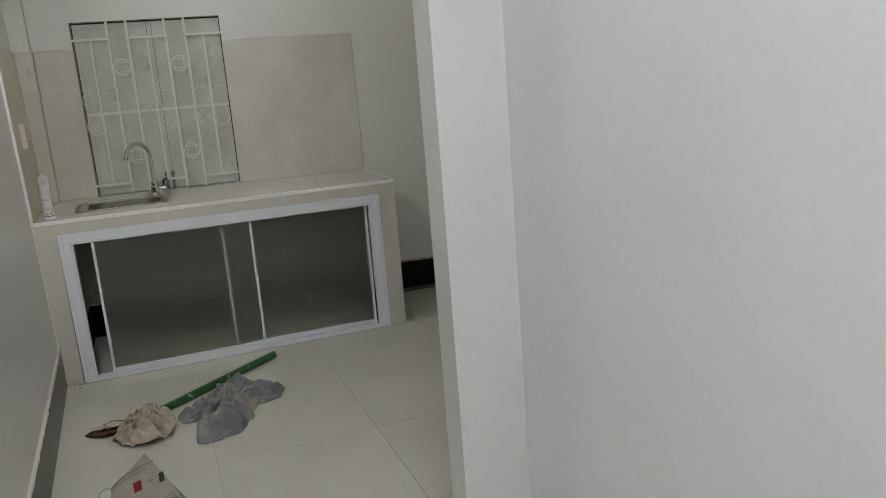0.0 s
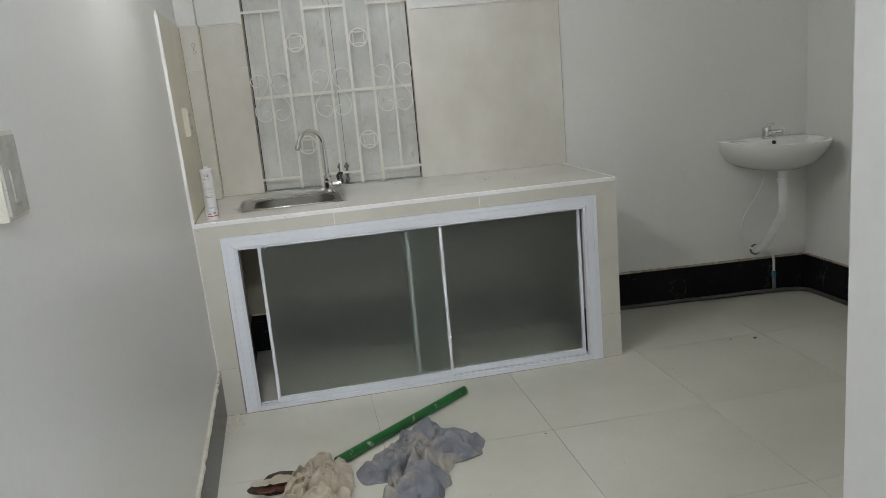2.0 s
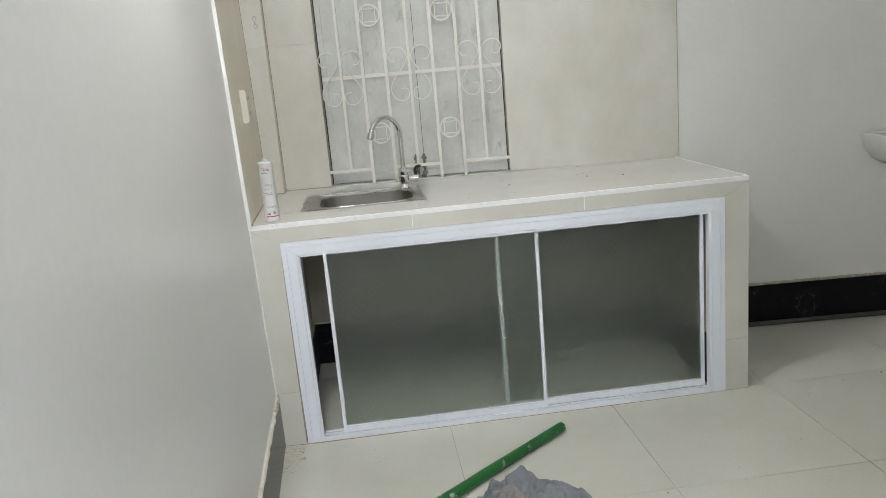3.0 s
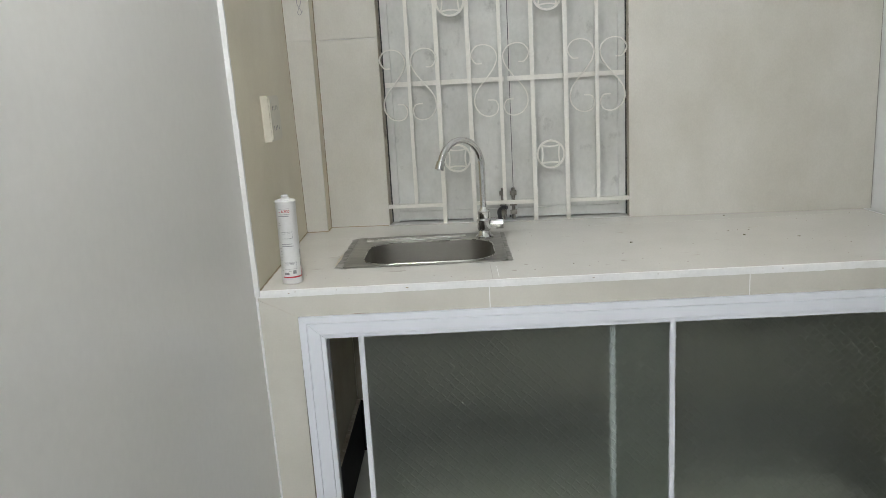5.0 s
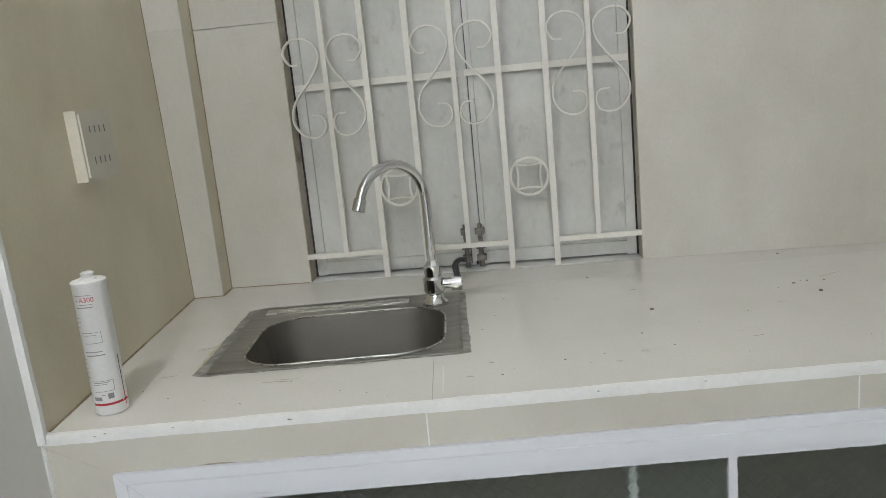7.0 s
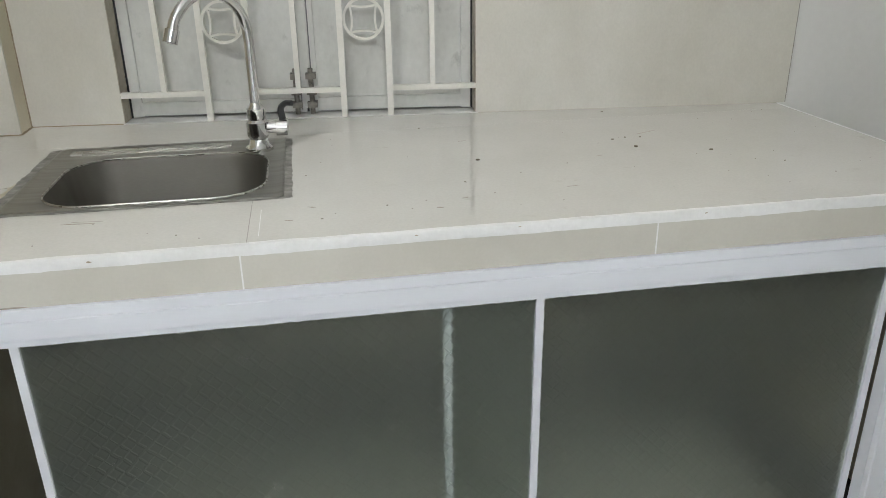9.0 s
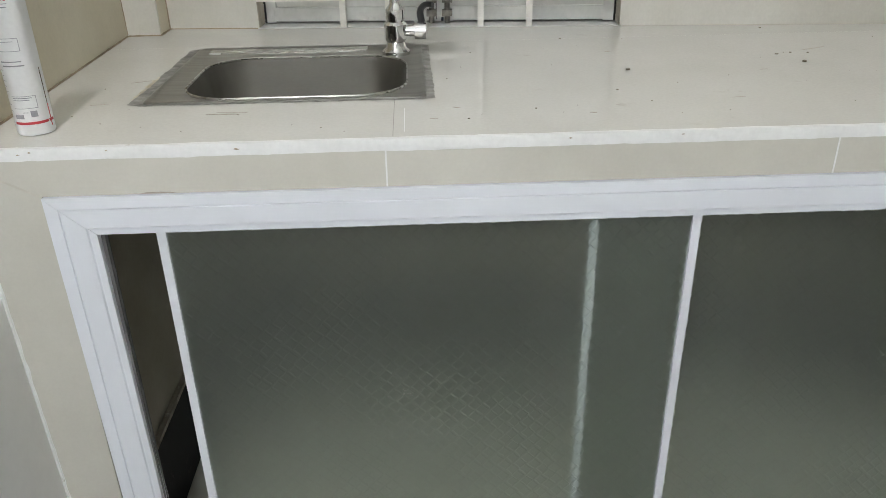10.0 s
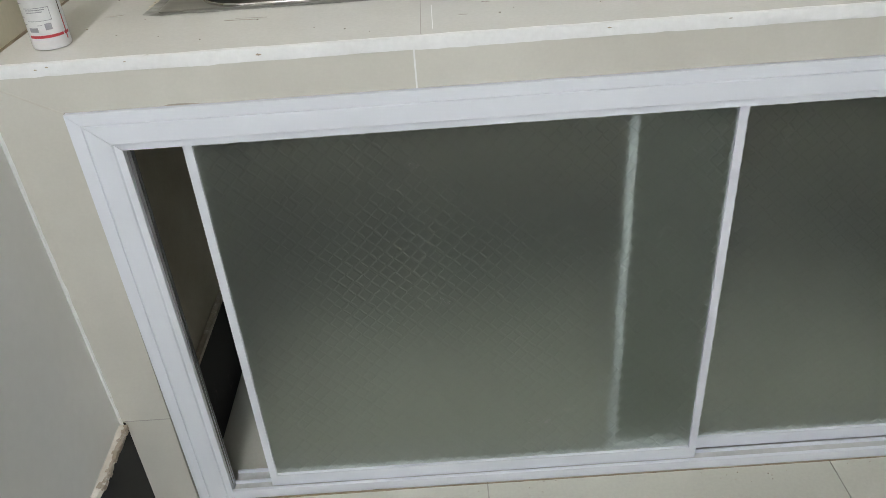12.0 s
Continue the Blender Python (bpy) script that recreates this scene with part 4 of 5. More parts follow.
for x in (0.4895, 0.789):
    for z in (1.012, 1.498):
        bm = bmesh.new()
        ribbon(bm, [(x + 0.0425 * math.cos(a), z + 0.0425 * math.sin(a)) for a in [k * math.pi / 16 for k in range(32)]], 0.0056, 0.000, 0.013, closed=True)
        for q in range(4):
            a = radians(45 + 90 * q)
            p0, p1 = Vector((math.cos(a), 0, math.sin(a))) * 0.041, Vector((math.cos(a + math.pi / 2), 0, math.sin(a + math.pi / 2))) * 0.041
            ctrl = (p0 + p1) * 0.36
            curve = [Vector((x, 0, z)) + p0 * (1 - q2) ** 2 + ctrl * 2 * q2 * (1 - q2) + p1 * q2 * q2 for q2 in [e / 10 for e in range(11)]]
            ribbon(bm, [(v.x, v.z) for v in curve], 0.0042, 0.001, 0.012)
        part("ring", bm, GRILLE, grille, smooth=True)


# ---- fittings on the walls ----
def wall_plate(name, y0, y1, z0, z1, deep, material, face, label):
    base = thing(name, label, "switch" if name == "light_switch" else "socket", LEANING)
    bm = bmesh.new()
    box(bm, 0.0004 if name == "light_switch" else 0.0092, deep, y0, y1, z0, z1)
    bevelled(bm, 0.003, 2)
    part("back_box", bm, material, base)
    bm = bmesh.new()
    box(bm, deep - 0.001, deep + 0.003, y0 + 0.006, y1 - 0.006, z0 + 0.006, z1 - 0.006)
    bevelled(bm, 0.0012, 1)
    part("face_plate", bm, face, base)
    return base


socket = wall_plate("double_socket", 0.262, 0.398, 1.127, 1.244, 0.028, SOCKET_CREAM, SOCKET_CREAM, "cream double socket on the tiled side wall")
for zc in (1.160, 1.212):
    for ya in (0.298, 0.338):
        bm = bmesh.new()
        for yc in (ya, ya + 0.020):
            box(bm, 0.0305, 0.0315, yc - 0.0015, yc + 0.0015, zc - 0.006, zc + 0.006)
        part("socket_slots", bm, RUBBER, socket)
switch = wall_plate("light_switch", -2.030, -1.944, 1.132, 1.247, 0.015, SOCKET_CREAM, PLATE_WORN, "smeared cream light switch plate on the white wall")
bm = bmesh.new()
box(bm, 0.0178, 0.0200, -2.002, -1.970, 1.154, 1.196)
bevelled(bm, 0.002, 1)
part("rocker", bm, PLATE_WORN, switch)

# lit tubes on battens: one high on the long wall, one unseen, added under the passage ceiling to brighten it
def lit_tube(name, colour, strength):
    m = bpy.data.materials.new(name)
    m.use_nodes = True
    m.node_tree.nodes["Principled BSDF"].inputs["Emission Color"].default_value = rgb(colour)
    m.node_tree.nodes["Principled BSDF"].inputs["Emission Strength"].default_value = strength
    return m


def tube_lamp(label, m, half, material):
    """A batten along its own y, with the tube standing off along its own x."""
    base = thing("tube_lamp", label, "lamp", m)
    box_part("batten", (0.0, 0.040, -half - 0.02, half + 0.02, -0.02, 0.02), PLASTIC, base, bevel=0.004)
    bm = bmesh.new()
    tube(bm, [(0.15, -half, 0.0), (0.15, half, 0.0)], 0.014, 16)
    part("tube", bm, material, base, "glowing white tube", smooth=True)
    for y in (-half - 0.010, half + 0.010):
        box_part("holder", (0.0402, 0.168, y - 0.010, y + 0.010, -0.018, 0.018), PLASTIC, base, bevel=0.003)
    return base


tube_lamp("white batten lamp with a lit tube, high on the wall", pose(0.004, -0.95, 2.15, 0, 0, 1.7), 0.12, lit_tube("lit_tube", TUBE_COLOUR, TUBE_LIGHT))
tube_lamp("unseen batten lamp added to light the passage, under the ceiling", pose(0.62, -4.5, ROOF - 0.001, 0, 90, 0) @ pose(0, 0, 0, 90, 0, 0), 0.42,
          lit_tube("lit_passage_tube", PASSAGE_COLOUR, PASSAGE_LIGHT))


# ---- sealant cartridge ----
CX, CY = 0.074, 0.076
cart = thing("sealant_cartridge", "white sealant cartridge with red bands standing on the worktop", "cartridge")
bm = bmesh.new()
lathe(bm, [(0.0225, TOP + 0.0012), (0.0238, TOP + 0.003), (0.0238, TOP + 0.196), (0.0246, TOP + 0.197), (0.0246, TOP + 0.2015), (0.022, TOP + 0.203)], 36, (CX, CY))
part("barrel", bm, TUBE_WHITE, cart, smooth=True)
bm = bmesh.new()
lathe(bm, [(0.0125, TOP + 0.2031), (0.0115, TOP + 0.206), (0.0085, TOP + 0.2075), (0.0095, TOP + 0.2125), (0.006, TOP + 0.2145), (0.004, TOP + 0.211)], 18, (CX, CY))
part("nozzle_stub", bm, PLASTIC, cart, "snipped white nozzle stub", smooth=True)


def on_barrel(name, a0, a1, z0, z1, material, steps=None):
    """A printed field bent round the barrel, between two angles in degrees."""
    bm = bmesh.new()
    n = steps or max(2, int(abs(a1 - a0) / 8))
    rows = []
    for k in range(n + 1):
        a = radians(a0 + (a1 - a0) * k / n)
        rows.append([bm.verts.new((CX + math.cos(a) * r, CY + math.sin(a) * r, TOP + z)) for r, z in ((0.02382, z0), (0.02405, z0), (0.02405, z1), (0.02382, z1))])
    for a, b in zip(rows, rows[1:]):
        for k in range(4):
            bm.faces.new((a[k], a[(k + 1) % 4], b[(k + 1) % 4], b[k]))
    bm.faces.new(rows[0]), bm.faces.new(rows[-1])
    return part(name, bm, material, cart, smooth=True)


on_barrel("red_band", -130, -20, 0.0165, 0.0200, PRINT_RED)
on_barrel("red_edge", -10, -6, 0.010, 0.040, PRINT_RED)
on_barrel("dark_edge", -10, -7, 0.0402, 0.088, DARK_CLOTH)
on_barrel("red_band", -16, 8, 0.0165, 0.0200, PRINT_RED)
for z0, z1, a0, a1 in ((0.1835, 0.1842, -128, -62), (0.1700, 0.1707, -112, -60), (0.1655, 0.1668, -128, -64), (0.150, 0.1507, -135, -122), (0.144, 0.1447, -135, -118), (0.136, 0.1367, -135, -124),
                       (0.128, 0.1286, -122, -55), (0.124, 0.1248, -118, -70), (0.112, 0.1126, -122, -55), (0.102, 0.1026, -138, -128), (0.0985, 0.0998, -124, -60), (0.0930, 0.0946, -120, -54),
                       (0.088, 0.0886, -140, -126), (0.081, 0.0816, -140, -127), (0.074, 0.0746, -140, -124), (0.067, 0.0676, -140, -128), (0.060, 0.0606, -140, -126),
                       (0.054, 0.0546, -118, -44), (0.0515, 0.0524, -114, -56), (0.0488, 0.0496, -114, -64), (0.038, 0.0386, -118, -44), (0.043, 0.0436, -140, -130), (0.034, 0.0346, -140, -128),
                       (0.0245, 0.0300, -122, -92), (0.0265, 0.0345, -70, -50), (0.0325, 0.0332, -92, -76)):
    on_barrel("print_line", a0, a1, z0, z1, PRINT_GREY)


def barrel_text(words, centre_angle, z, size, material):
    """Printed characters bent round the barrel."""
    curve = bpy.data.curves.new("print", "FONT")
    curve.body, curve.size, curve.align_x = words, size, "CENTER"
    flat = new("print", curve)
    bpy.context.view_layer.update()
    mesh = bpy.data.meshes.new_from_object(flat.evaluated_get(bpy.context.evaluated_depsgraph_get()))
    bpy.data.objects.remove(flat)
    bpy.data.curves.remove(curve)
    bm = bmesh.new()
    bm.from_mesh(mesh)
    bpy.data.meshes.remove(mesh)
    for v in bm.verts:
        a = radians(centre_angle) + v.co.x / 0.0241
        v.co = (CX + math.cos(a) * 0.0241, CY + math.sin(a) * 0.0241, TOP + z + v.co.y)
    bm.verts.ensure_lookup_table()
    bmesh.ops.solidify(bm, geom=bm.faces[:], thickness=0.0002)
    part("print", bm, material, cart)


barrel_text("- A300", -90, 0.1742, 0.0098, PRINT_RED)
on_barrel("print_line", -56.5, -55, 0.1126, 0.128, PRINT_GREY, 1)
on_barrel("print_line", -45.5, -44, 0.0386, 0.054, PRINT_GREY, 1)


# ---- wash basin in the far corner ----
basin = thing("wash_basin", "white ceramic wall-hung wash basin with a chrome tap", "wash basin", BACK @ pose(2.800, 0, 0))
RIM = 0.834


def basin_loop(bm, half, depth, front, z, back=0.0):
    """Half-oval loop: flat along the wall, rounded towards the room."""
    out = []
    for k in range(25):
        a = math.pi * k / 24
        x = half * math.cos(a)
        y = -back - depth * (max(0.0, math.sin(a)) ** front)
        out.append(bm.verts.new((x, y, z)))
    return out


bm = bmesh.new()
loops = [basin_loop(bm, 0.06, 0.20, 0.7, RIM - 0.152), basin_loop(bm, 0.13, 0.28, 0.65, RIM - 0.143), basin_loop(bm, 0.19, 0.355, 0.6, RIM - 0.110), basin_loop(bm, 0.225, 0.402, 0.55, RIM - 0.056),
         basin_loop(bm, 0.232, 0.42, 0.5, RIM - 0.012), basin_loop(bm, 0.232, 0.42, 0.5, RIM - 0.003), basin_loop(bm, 0.226, 0.413, 0.5, RIM),
         basin_loop(bm, 0.198, 0.28, 0.6, RIM - 0.004, 0.105), basin_loop(bm, 0.185, 0.265, 0.6, RIM - 0.018, 0.11), basin_loop(bm, 0.15, 0.21, 0.7, RIM - 0.08, 0.13), basin_loop(bm, 0.05, 0.10, 0.8, RIM - 0.105, 0.17)]
for a, b in zip(loops, loops[1:]):
    n = len(a)
    for k in range(n):
        bm.faces.new((a[k], a[(k + 1) % n], b[(k + 1) % n], b[k]))
bm.faces.new(loops[0][::-1]), bm.faces.new(loops[-1])
part("bowl", bm, CERAMIC, basin, smooth=True)
bm = bmesh.new()
tube(bm, [(0.008, -0.1050, RIM - 0.020), (0.008, -0.1175, RIM - 0.020)], 0.010, 14)
part("overflow_hole", bm, DARK_GAP, basin)
bm = bmesh.new()
lathe(bm, [(0.026, RIM - 0.004), (0.026, RIM + 0.008), (0.021, RIM + 0.012), (0.021, RIM + 0.036), (0.023, RIM + 0.038), (0.021, RIM + 0.052), (0.008, RIM + 0.057)], 20, (0.0, -0.055))
part("tap_body", bm, CHROME, basin, "chrome tap", smooth=True)
bm = bmesh.new()
tube(bm, smooth_path([(0.0, -0.06, RIM + 0.018), (0.020, -0.09, RIM + 0.028), (0.038, -0.118, RIM + 0.034), (0.046, -0.130, RIM + 0.030)], 5), 0.0125, 12)
part("tap_spout", bm, CHROME, basin, smooth=True)
bm = bmesh.new()
tube(bm, smooth_path([(0.0, -0.055, RIM + 0.055), (0.014, -0.066, RIM + 0.064), (0.026, -0.078, RIM + 0.070)], 4), 0.007, 10)
part("tap_lever", bm, CHROME, basin, smooth=True)

DROP = 0.852
trap = thing("waste_pipe", "white plastic corrugated waste pipe from the basin into the wall", "pipe", BACK @ pose(2.800, 0, 0))
bm = bmesh.new()
lathe(bm, [(0.026, DROP - 0.205), (0.026, RIM - 0.1515)], 20, (0.01, -0.20))
lathe(bm, [(0.031, DROP - 0.222), (0.031, DROP - 0.2055)], 20, (0.01, -0.20))
lathe(bm, [(0.022, DROP - 0.335), (0.026, DROP - 0.2225)], 20, (0.01, -0.20))
part("tailpiece", bm, PLASTIC, trap, smooth=True)
path = smooth_path([(0.01, -0.20, DROP - 0.333), (0.005, -0.195, DROP - 0.39), (-0.012, -0.16, DROP - 0.47), (-0.025, -0.09, DROP - 0.56), (-0.030, -0.02, DROP - 0.602), (-0.031, 0.004, DROP - 0.612)], 14)
bm = bmesh.new()
tube(bm, path, [0.0195 + 0.0022 * (i % 3 == 0) for i in range(len(path))], 14)
part("corrugated_hose", bm, PLASTIC, trap, smooth=True)
# dark ring laid on the wall for the shade in the hole's gap
bm = bmesh.new()
lathe(bm, [(0.030, 0), (0.030, 0.006), (0.022, 0.008)], 20)
ob = part("wall_collar", bm, RUBBER, trap, "dark gap round the hole in the wall", smooth=True)
ob.matrix_local = pose(-0.031, 0.0075, DROP - 0.612, 90, 0, 0)

supply = thing("supply_hose", "thin white plastic water hose with a blue joint", "hose", BACK @ pose(2.800, 0, 0))
bm = bmesh.new()
tube(bm, smooth_path([(-0.045, -0.12, RIM - 0.142), (-0.046, -0.11, DROP - 0.23), (-0.075, -0.07, DROP - 0.33), (-0.105, -0.025, DROP - 0.42), (-0.118, -0.008, DROP - 0.49), (-0.100, -0.008, DROP - 0.555),
                      (-0.06, -0.024, DROP - 0.60), (0.020, -0.05, DROP - 0.622), (0.052, -0.03, DROP - 0.665), (0.058, -0.024, DROP - 0.735)], 6), 0.0065, 10)
part("hose", bm, PLASTIC, supply, smooth=True)
bm = bmesh.new()
tube(bm, [(0.058, -0.024, DROP - 0.732), (0.058, -0.024, DROP - 0.765)], 0.0115, 12)
part("blue_joint", bm, surface("blue_joint", (0.02, 0.10, 0.18), (0.03, 0.14, 0.22), 20, 0.4, 0.0), supply, "blue plastic joint", smooth=True)
bm = bmesh.new()
tube(bm, [(0.058, -0.024, DROP - 0.7655), (0.058, -0.028, DROP - 0.838)], 0.010, 12)
part("riser", bm, surface("grey_riser", (0.10, 0.11, 0.12), (0.15, 0.16, 0.17), 20, 0.5, 0.0), supply, "dark grey riser pipe", smooth=True)


# ---- what lies on the floor ----
pipe = bmesh.new()
a, b = Vector((0.985, -0.160, 0.0185)), Vector((0.44, -0.600, 0.0185))
n = 40
tube(pipe, [a + (b - a) * (i / n) for i in range(n + 1)], [0.0175 + 0.0006 * noise.noise((i * 0.7, 3, 0)) for i in range(n + 1)], 18)
tagged(part("green_pole", pipe, GREEN, smooth=True), "scuffed green round pole with whitish paint marks lying on the floor", "pole")


def dropped_cloth(name, material, centre, outline, slack, seed, parent=None, label="", n=64, top=0.06, lift=0.0, pleats=0.0, folds=0.0, creases=0.0, steps=150, coarse=1.0, bulk=0.0):
    """A limp square of cloth, gathered into a lobed outline (radii at even angles) and left to buckle and settle on the floor."""
    k = len(outline)
    u, v = np.meshgrid(np.linspace(-1, 1, n), np.linspace(-1, 1, n), indexing="ij")
    a = np.mod(np.arctan2(v, u), 2 * np.pi)
    rho = np.maximum(np.abs(u), np.abs(v))
    w = a / (2 * np.pi) * k
    i0 = np.floor(w).astype(int)
    f = w - i0
    o = np.array(outline)
    smooth = f * f * (3 - 2 * f)
    rad = o[i0 % k] * (1 - smooth) + o[(i0 + 1) % k] * smooth
    p = np.zeros((n, n, 3))
    p[..., 0] = centre[0] + rad * rho * np.cos(a)
    p[..., 1] = centre[1] + rad * rho * np.sin(a)
    rough = np.zeros((n, n))
    stretch = np.zeros((n, n))
    for i in range(n):
        for j in range(n):
            rough[i, j] = noise.noise((u[i, j] * 3.6 * coarse, v[i, j] * 3.6 * coarse, seed)) + 0.55 * coarse * noise.noise((u[i, j] * 8, v[i, j] * 8, seed + 7))
            stretch[i, j] = noise.noise((u[i, j] * 2.2, v[i, j] * 2.2, seed + 20))
    p[..., 2] = 0.03 + 0.035 * rough + pleats * np.cos(a * 13 + 3 * stretch) * rho * (1 - 0.5 * rho)
    home = p[..., :2].copy()
    size = 1 + (slack * (1 + 0.35 * stretch) - 1) * (1 - (1.25 - 0.7 * coarse) * rho ** 3)

    def springs(di, dj):
        """Pairs of points at one offset in the weave, in two sets that share no point along the way."""
        ii, jj = np.meshgrid(np.arange(max(0, -di), n - max(0, di)), np.arange(max(0, -dj), n - max(0, dj)), indexing="ij")
        ii, jj = ii.ravel(), jj.ravel()
        flat = np.linalg.norm(p[ii + di, jj + dj, :2] - p[ii, jj, :2], axis=1)
        rest = flat * 0.5 * (size[ii, jj] + size[ii + di, jj + dj])
        step = max(abs(di), abs(dj))
        odd = ((ii if di else jj) // step) % 2
        return [(ii[odd == q], jj[odd == q], di, dj, rest[odd == q]) for q in (0, 1)]

    weave = springs(1, 0) + springs(0, 1) + springs(1, 1) + springs(1, -1)
    bend = springs(3, 0) + springs(0, 3)
    speed = np.zeros_like(p)
    for _ in range(steps):
        before = p.copy()
        speed[..., 2] -= 0.0011
        p = p + speed
        for _ in range(5):
            for group, stiff, only_push in ((weave, 0.9, False), (bend, 0.34, True)):
                for ii, jj, di, dj, rest in group:
                    d = p[ii + di, jj + dj] - p[ii, jj]
                    long = np.linalg.norm(d, axis=1) + 1e-9
                    off = (long - rest * (0.93 if only_push else 1.0)) / long
                    if only_push:
                        off = np.minimum(off, 0)
                    move = d * (0.5 * stiff * off)[:, None]
                    p[ii, jj] += move
                    p[ii + di, jj + dj] -= move
            low = p[..., 2] < 0.003
            p[..., 2] = np.maximum(p[..., 2], 0.003)
            p[..., 2] = np.where(p[..., 2] > top, top + 0.6 * (p[..., 2] - top), p[..., 2])
            p[..., :2] += (home - p[..., :2]) * np.where(low, 0.10, 0.03)[..., None]
        speed = (p - before) * 0.80
    # sharp folds that run out from the gathered middle, and creases across the cloth
    ridge = np.array([[1 - min(1.0, 3.5 * abs(noise.noise((u[i, j] * 2.4, v[i, j] * 2.4, seed + 40)))) for j in range(n)] for i in range(n)])
    fan = np.abs(np.sin(a * 4 + 2.2 * stretch + seed))
    p[..., 2] += folds * fan * np.clip(rho * 3, 0, 1) * (1 - 0.6 * rho ** 2) + folds * 0.8 * np.exp(-(rho / 0.22) ** 2) + creases * ridge * (1 - rho ** 4) + bulk * (1 - rho ** 6) * (0.75 + 0.5 * stretch)
    across, along = np.gradient(p, axis=0), np.gradient(p, axis=1)
    normal = np.cross(across, along)
    normal /= np.linalg.norm(normal, axis=2, keepdims=True) + 1e-9
    low = p[..., 2].min()
    bm = bmesh.new()
    sheets = []
    for off in (0.0009, -0.0009):
        q = p + normal * off
        q[..., 2] = np.maximum(q[..., 2], low) - low + 0.0005 + lift + (off > 0) * 0.0006
        sheets.append([[bm.verts.new(q[i, j]) for j in range(n)] for i in range(n)])
    for g in sheets:
        for i in range(n - 1):
            for j in range(n - 1):
                bm.faces.new((g[i][j], g[i + 1][j], g[i + 1][j + 1], g[i][j + 1]))
    a, b = sheets
    for i in range(n - 1):
        for e in (0, n - 1):
            bm.faces.new((a[i][e], b[i][e], b[i + 1][e], a[i + 1][e]))
            bm.faces.new((a[e][i], b[e][i], b[e][i + 1], a[e][i + 1]))
    ob = part(name, bm, material, parent, label, smooth=True)
    for f in ob.data.polygons:
        f.use_smooth = True
    soft = ob.modifiers.new("soft", "SUBSURF")
    soft.levels = soft.render_levels = 1
    return ob


rag = dropped_cloth("blue_rag", BLUE_CLOTH, (0.70, -0.68), [0.23, 0.275, 0.27, 0.26, 0.22, 0.17, 0.14, 0.16, 0.20, 0.20, 0.135, 0.34, 0.30, 0.20, 0.135, 0.13], 1.40, 3.0, n=72, creases=0.030, coarse=0.72, bulk=0.034)
tagged(rag, "crumpled faded blue-grey rag lying on the tiles", "rag")
rag = dropped_cloth("beige_rag", BEIGE_CLOTH, (0.375, -0.73), [0.105, 0.12, 0.15, 0.17, 0.13, 0.12, 0.11, 0.14, 0.16, 0.175, 0.16, 0.12], 1.5, 8.0, n=56, top=0.06, pleats=0.040, folds=0.060, creases=0.010)
tagged(rag, "crumpled dusty beige rag bunched at the end of the pole", "rag")
sack = thing("sack_scrap", "dark brown scrap of sacking with rust and pale stripes", "rag")
dropped_cloth("dark_cloth", DARK_CLOTH, (0.232, -0.668), [0.085, 0.10, 0.09, 0.07, 0.088, 0.06, 0.055, 0.07], 1.4, 12.0, sack, n=22, top=0.04)
dropped_cloth("pale_stripe", BEIGE_CLOTH, (0.216, -0.692), [0.075, 0.050, 0.020, 0.025, 0.060, 0.030, 0.016, 0.03], 1.25, 15.0, sack, n=18, top=0.02, lift=0.032)
dropped_cloth("rust_stripe", RED_CLOTH, (0.232, -0.716), [0.075, 0.050, 0.022, 0.030, 0.060, 0.030, 0.018, 0.03], 1.25, 17.0, sack, n=18, top=0.02, lift=0.016)

# a torn paper sack standing slumped on the floor
paper = thing("paper_sack", "crumpled grey printed paper sack standing open on the floor", "sack", pose(0.05, 0.065, 0))
bm = bmesh.new()
CREST = [(0.0, 0.170), (0.3, 0.218), (0.5, 0.248), (0.75, 0.165), (1.0, 0.075)]


def crest(u):
    for (a, za), (b, zb) in zip(CREST, CREST[1:]):
        if u <= b:
            return za + (zb - za) * (u - a) / (b - a)
    return CREST[-1][1]


def sack_point(u, v, side):
    z = crest(u) * v
    x = 0.200 + 0.038 * v * (1 - u) + u * (0.30 - 0.052 * v)
    y = -1.665 + 0.26 * z
    deep = 0.13 * (1 - 0.93 * v)
    w = noise.noise_vector((x * 14, z * 14, side * 5 + 2)) * 0.006
    return Vector((x, y + side * deep, z)) + Vector((w.x * v, w.y, 0))


sheets = []
for side in (0, 1):
    rows = [[bm.verts.new(sack_point(i / 24, j / 16, side)) for i in range(25)] for j in range(17)]
    for r0, r1 in zip(rows, rows[1:]):
        for i in range(24):
            bm.faces.new((r0[i], r0[i + 1], r1[i + 1], r1[i]))
    sheets.append(rows)
for i in (0, 24):
    for j in range(16):
        bm.faces.new((sheets[0][j][i], sheets[1][j][i], sheets[1][j + 1][i], sheets[0][j + 1][i]))
for i in range(24):
    bm.faces.new((sheets[0][0][i], sheets[1][0][i], sheets[1][0][i + 1], sheets[0][0][i + 1]))
part("paper", bm, PAPER, paper, smooth=True)
bm = bmesh.new()
tube(bm, smooth_path([(0.240, -1.622, 0.168), (0.226, -1.622, 0.176), (0.210, -1.622, 0.172), (0.201, -1.622, 0.158), (0.200, -1.622, 0.146)], 5), 0.0013, 6)
part("loose_thread", bm, PRINT_GREY, paper, "loose dark stitching thread", smooth=True)


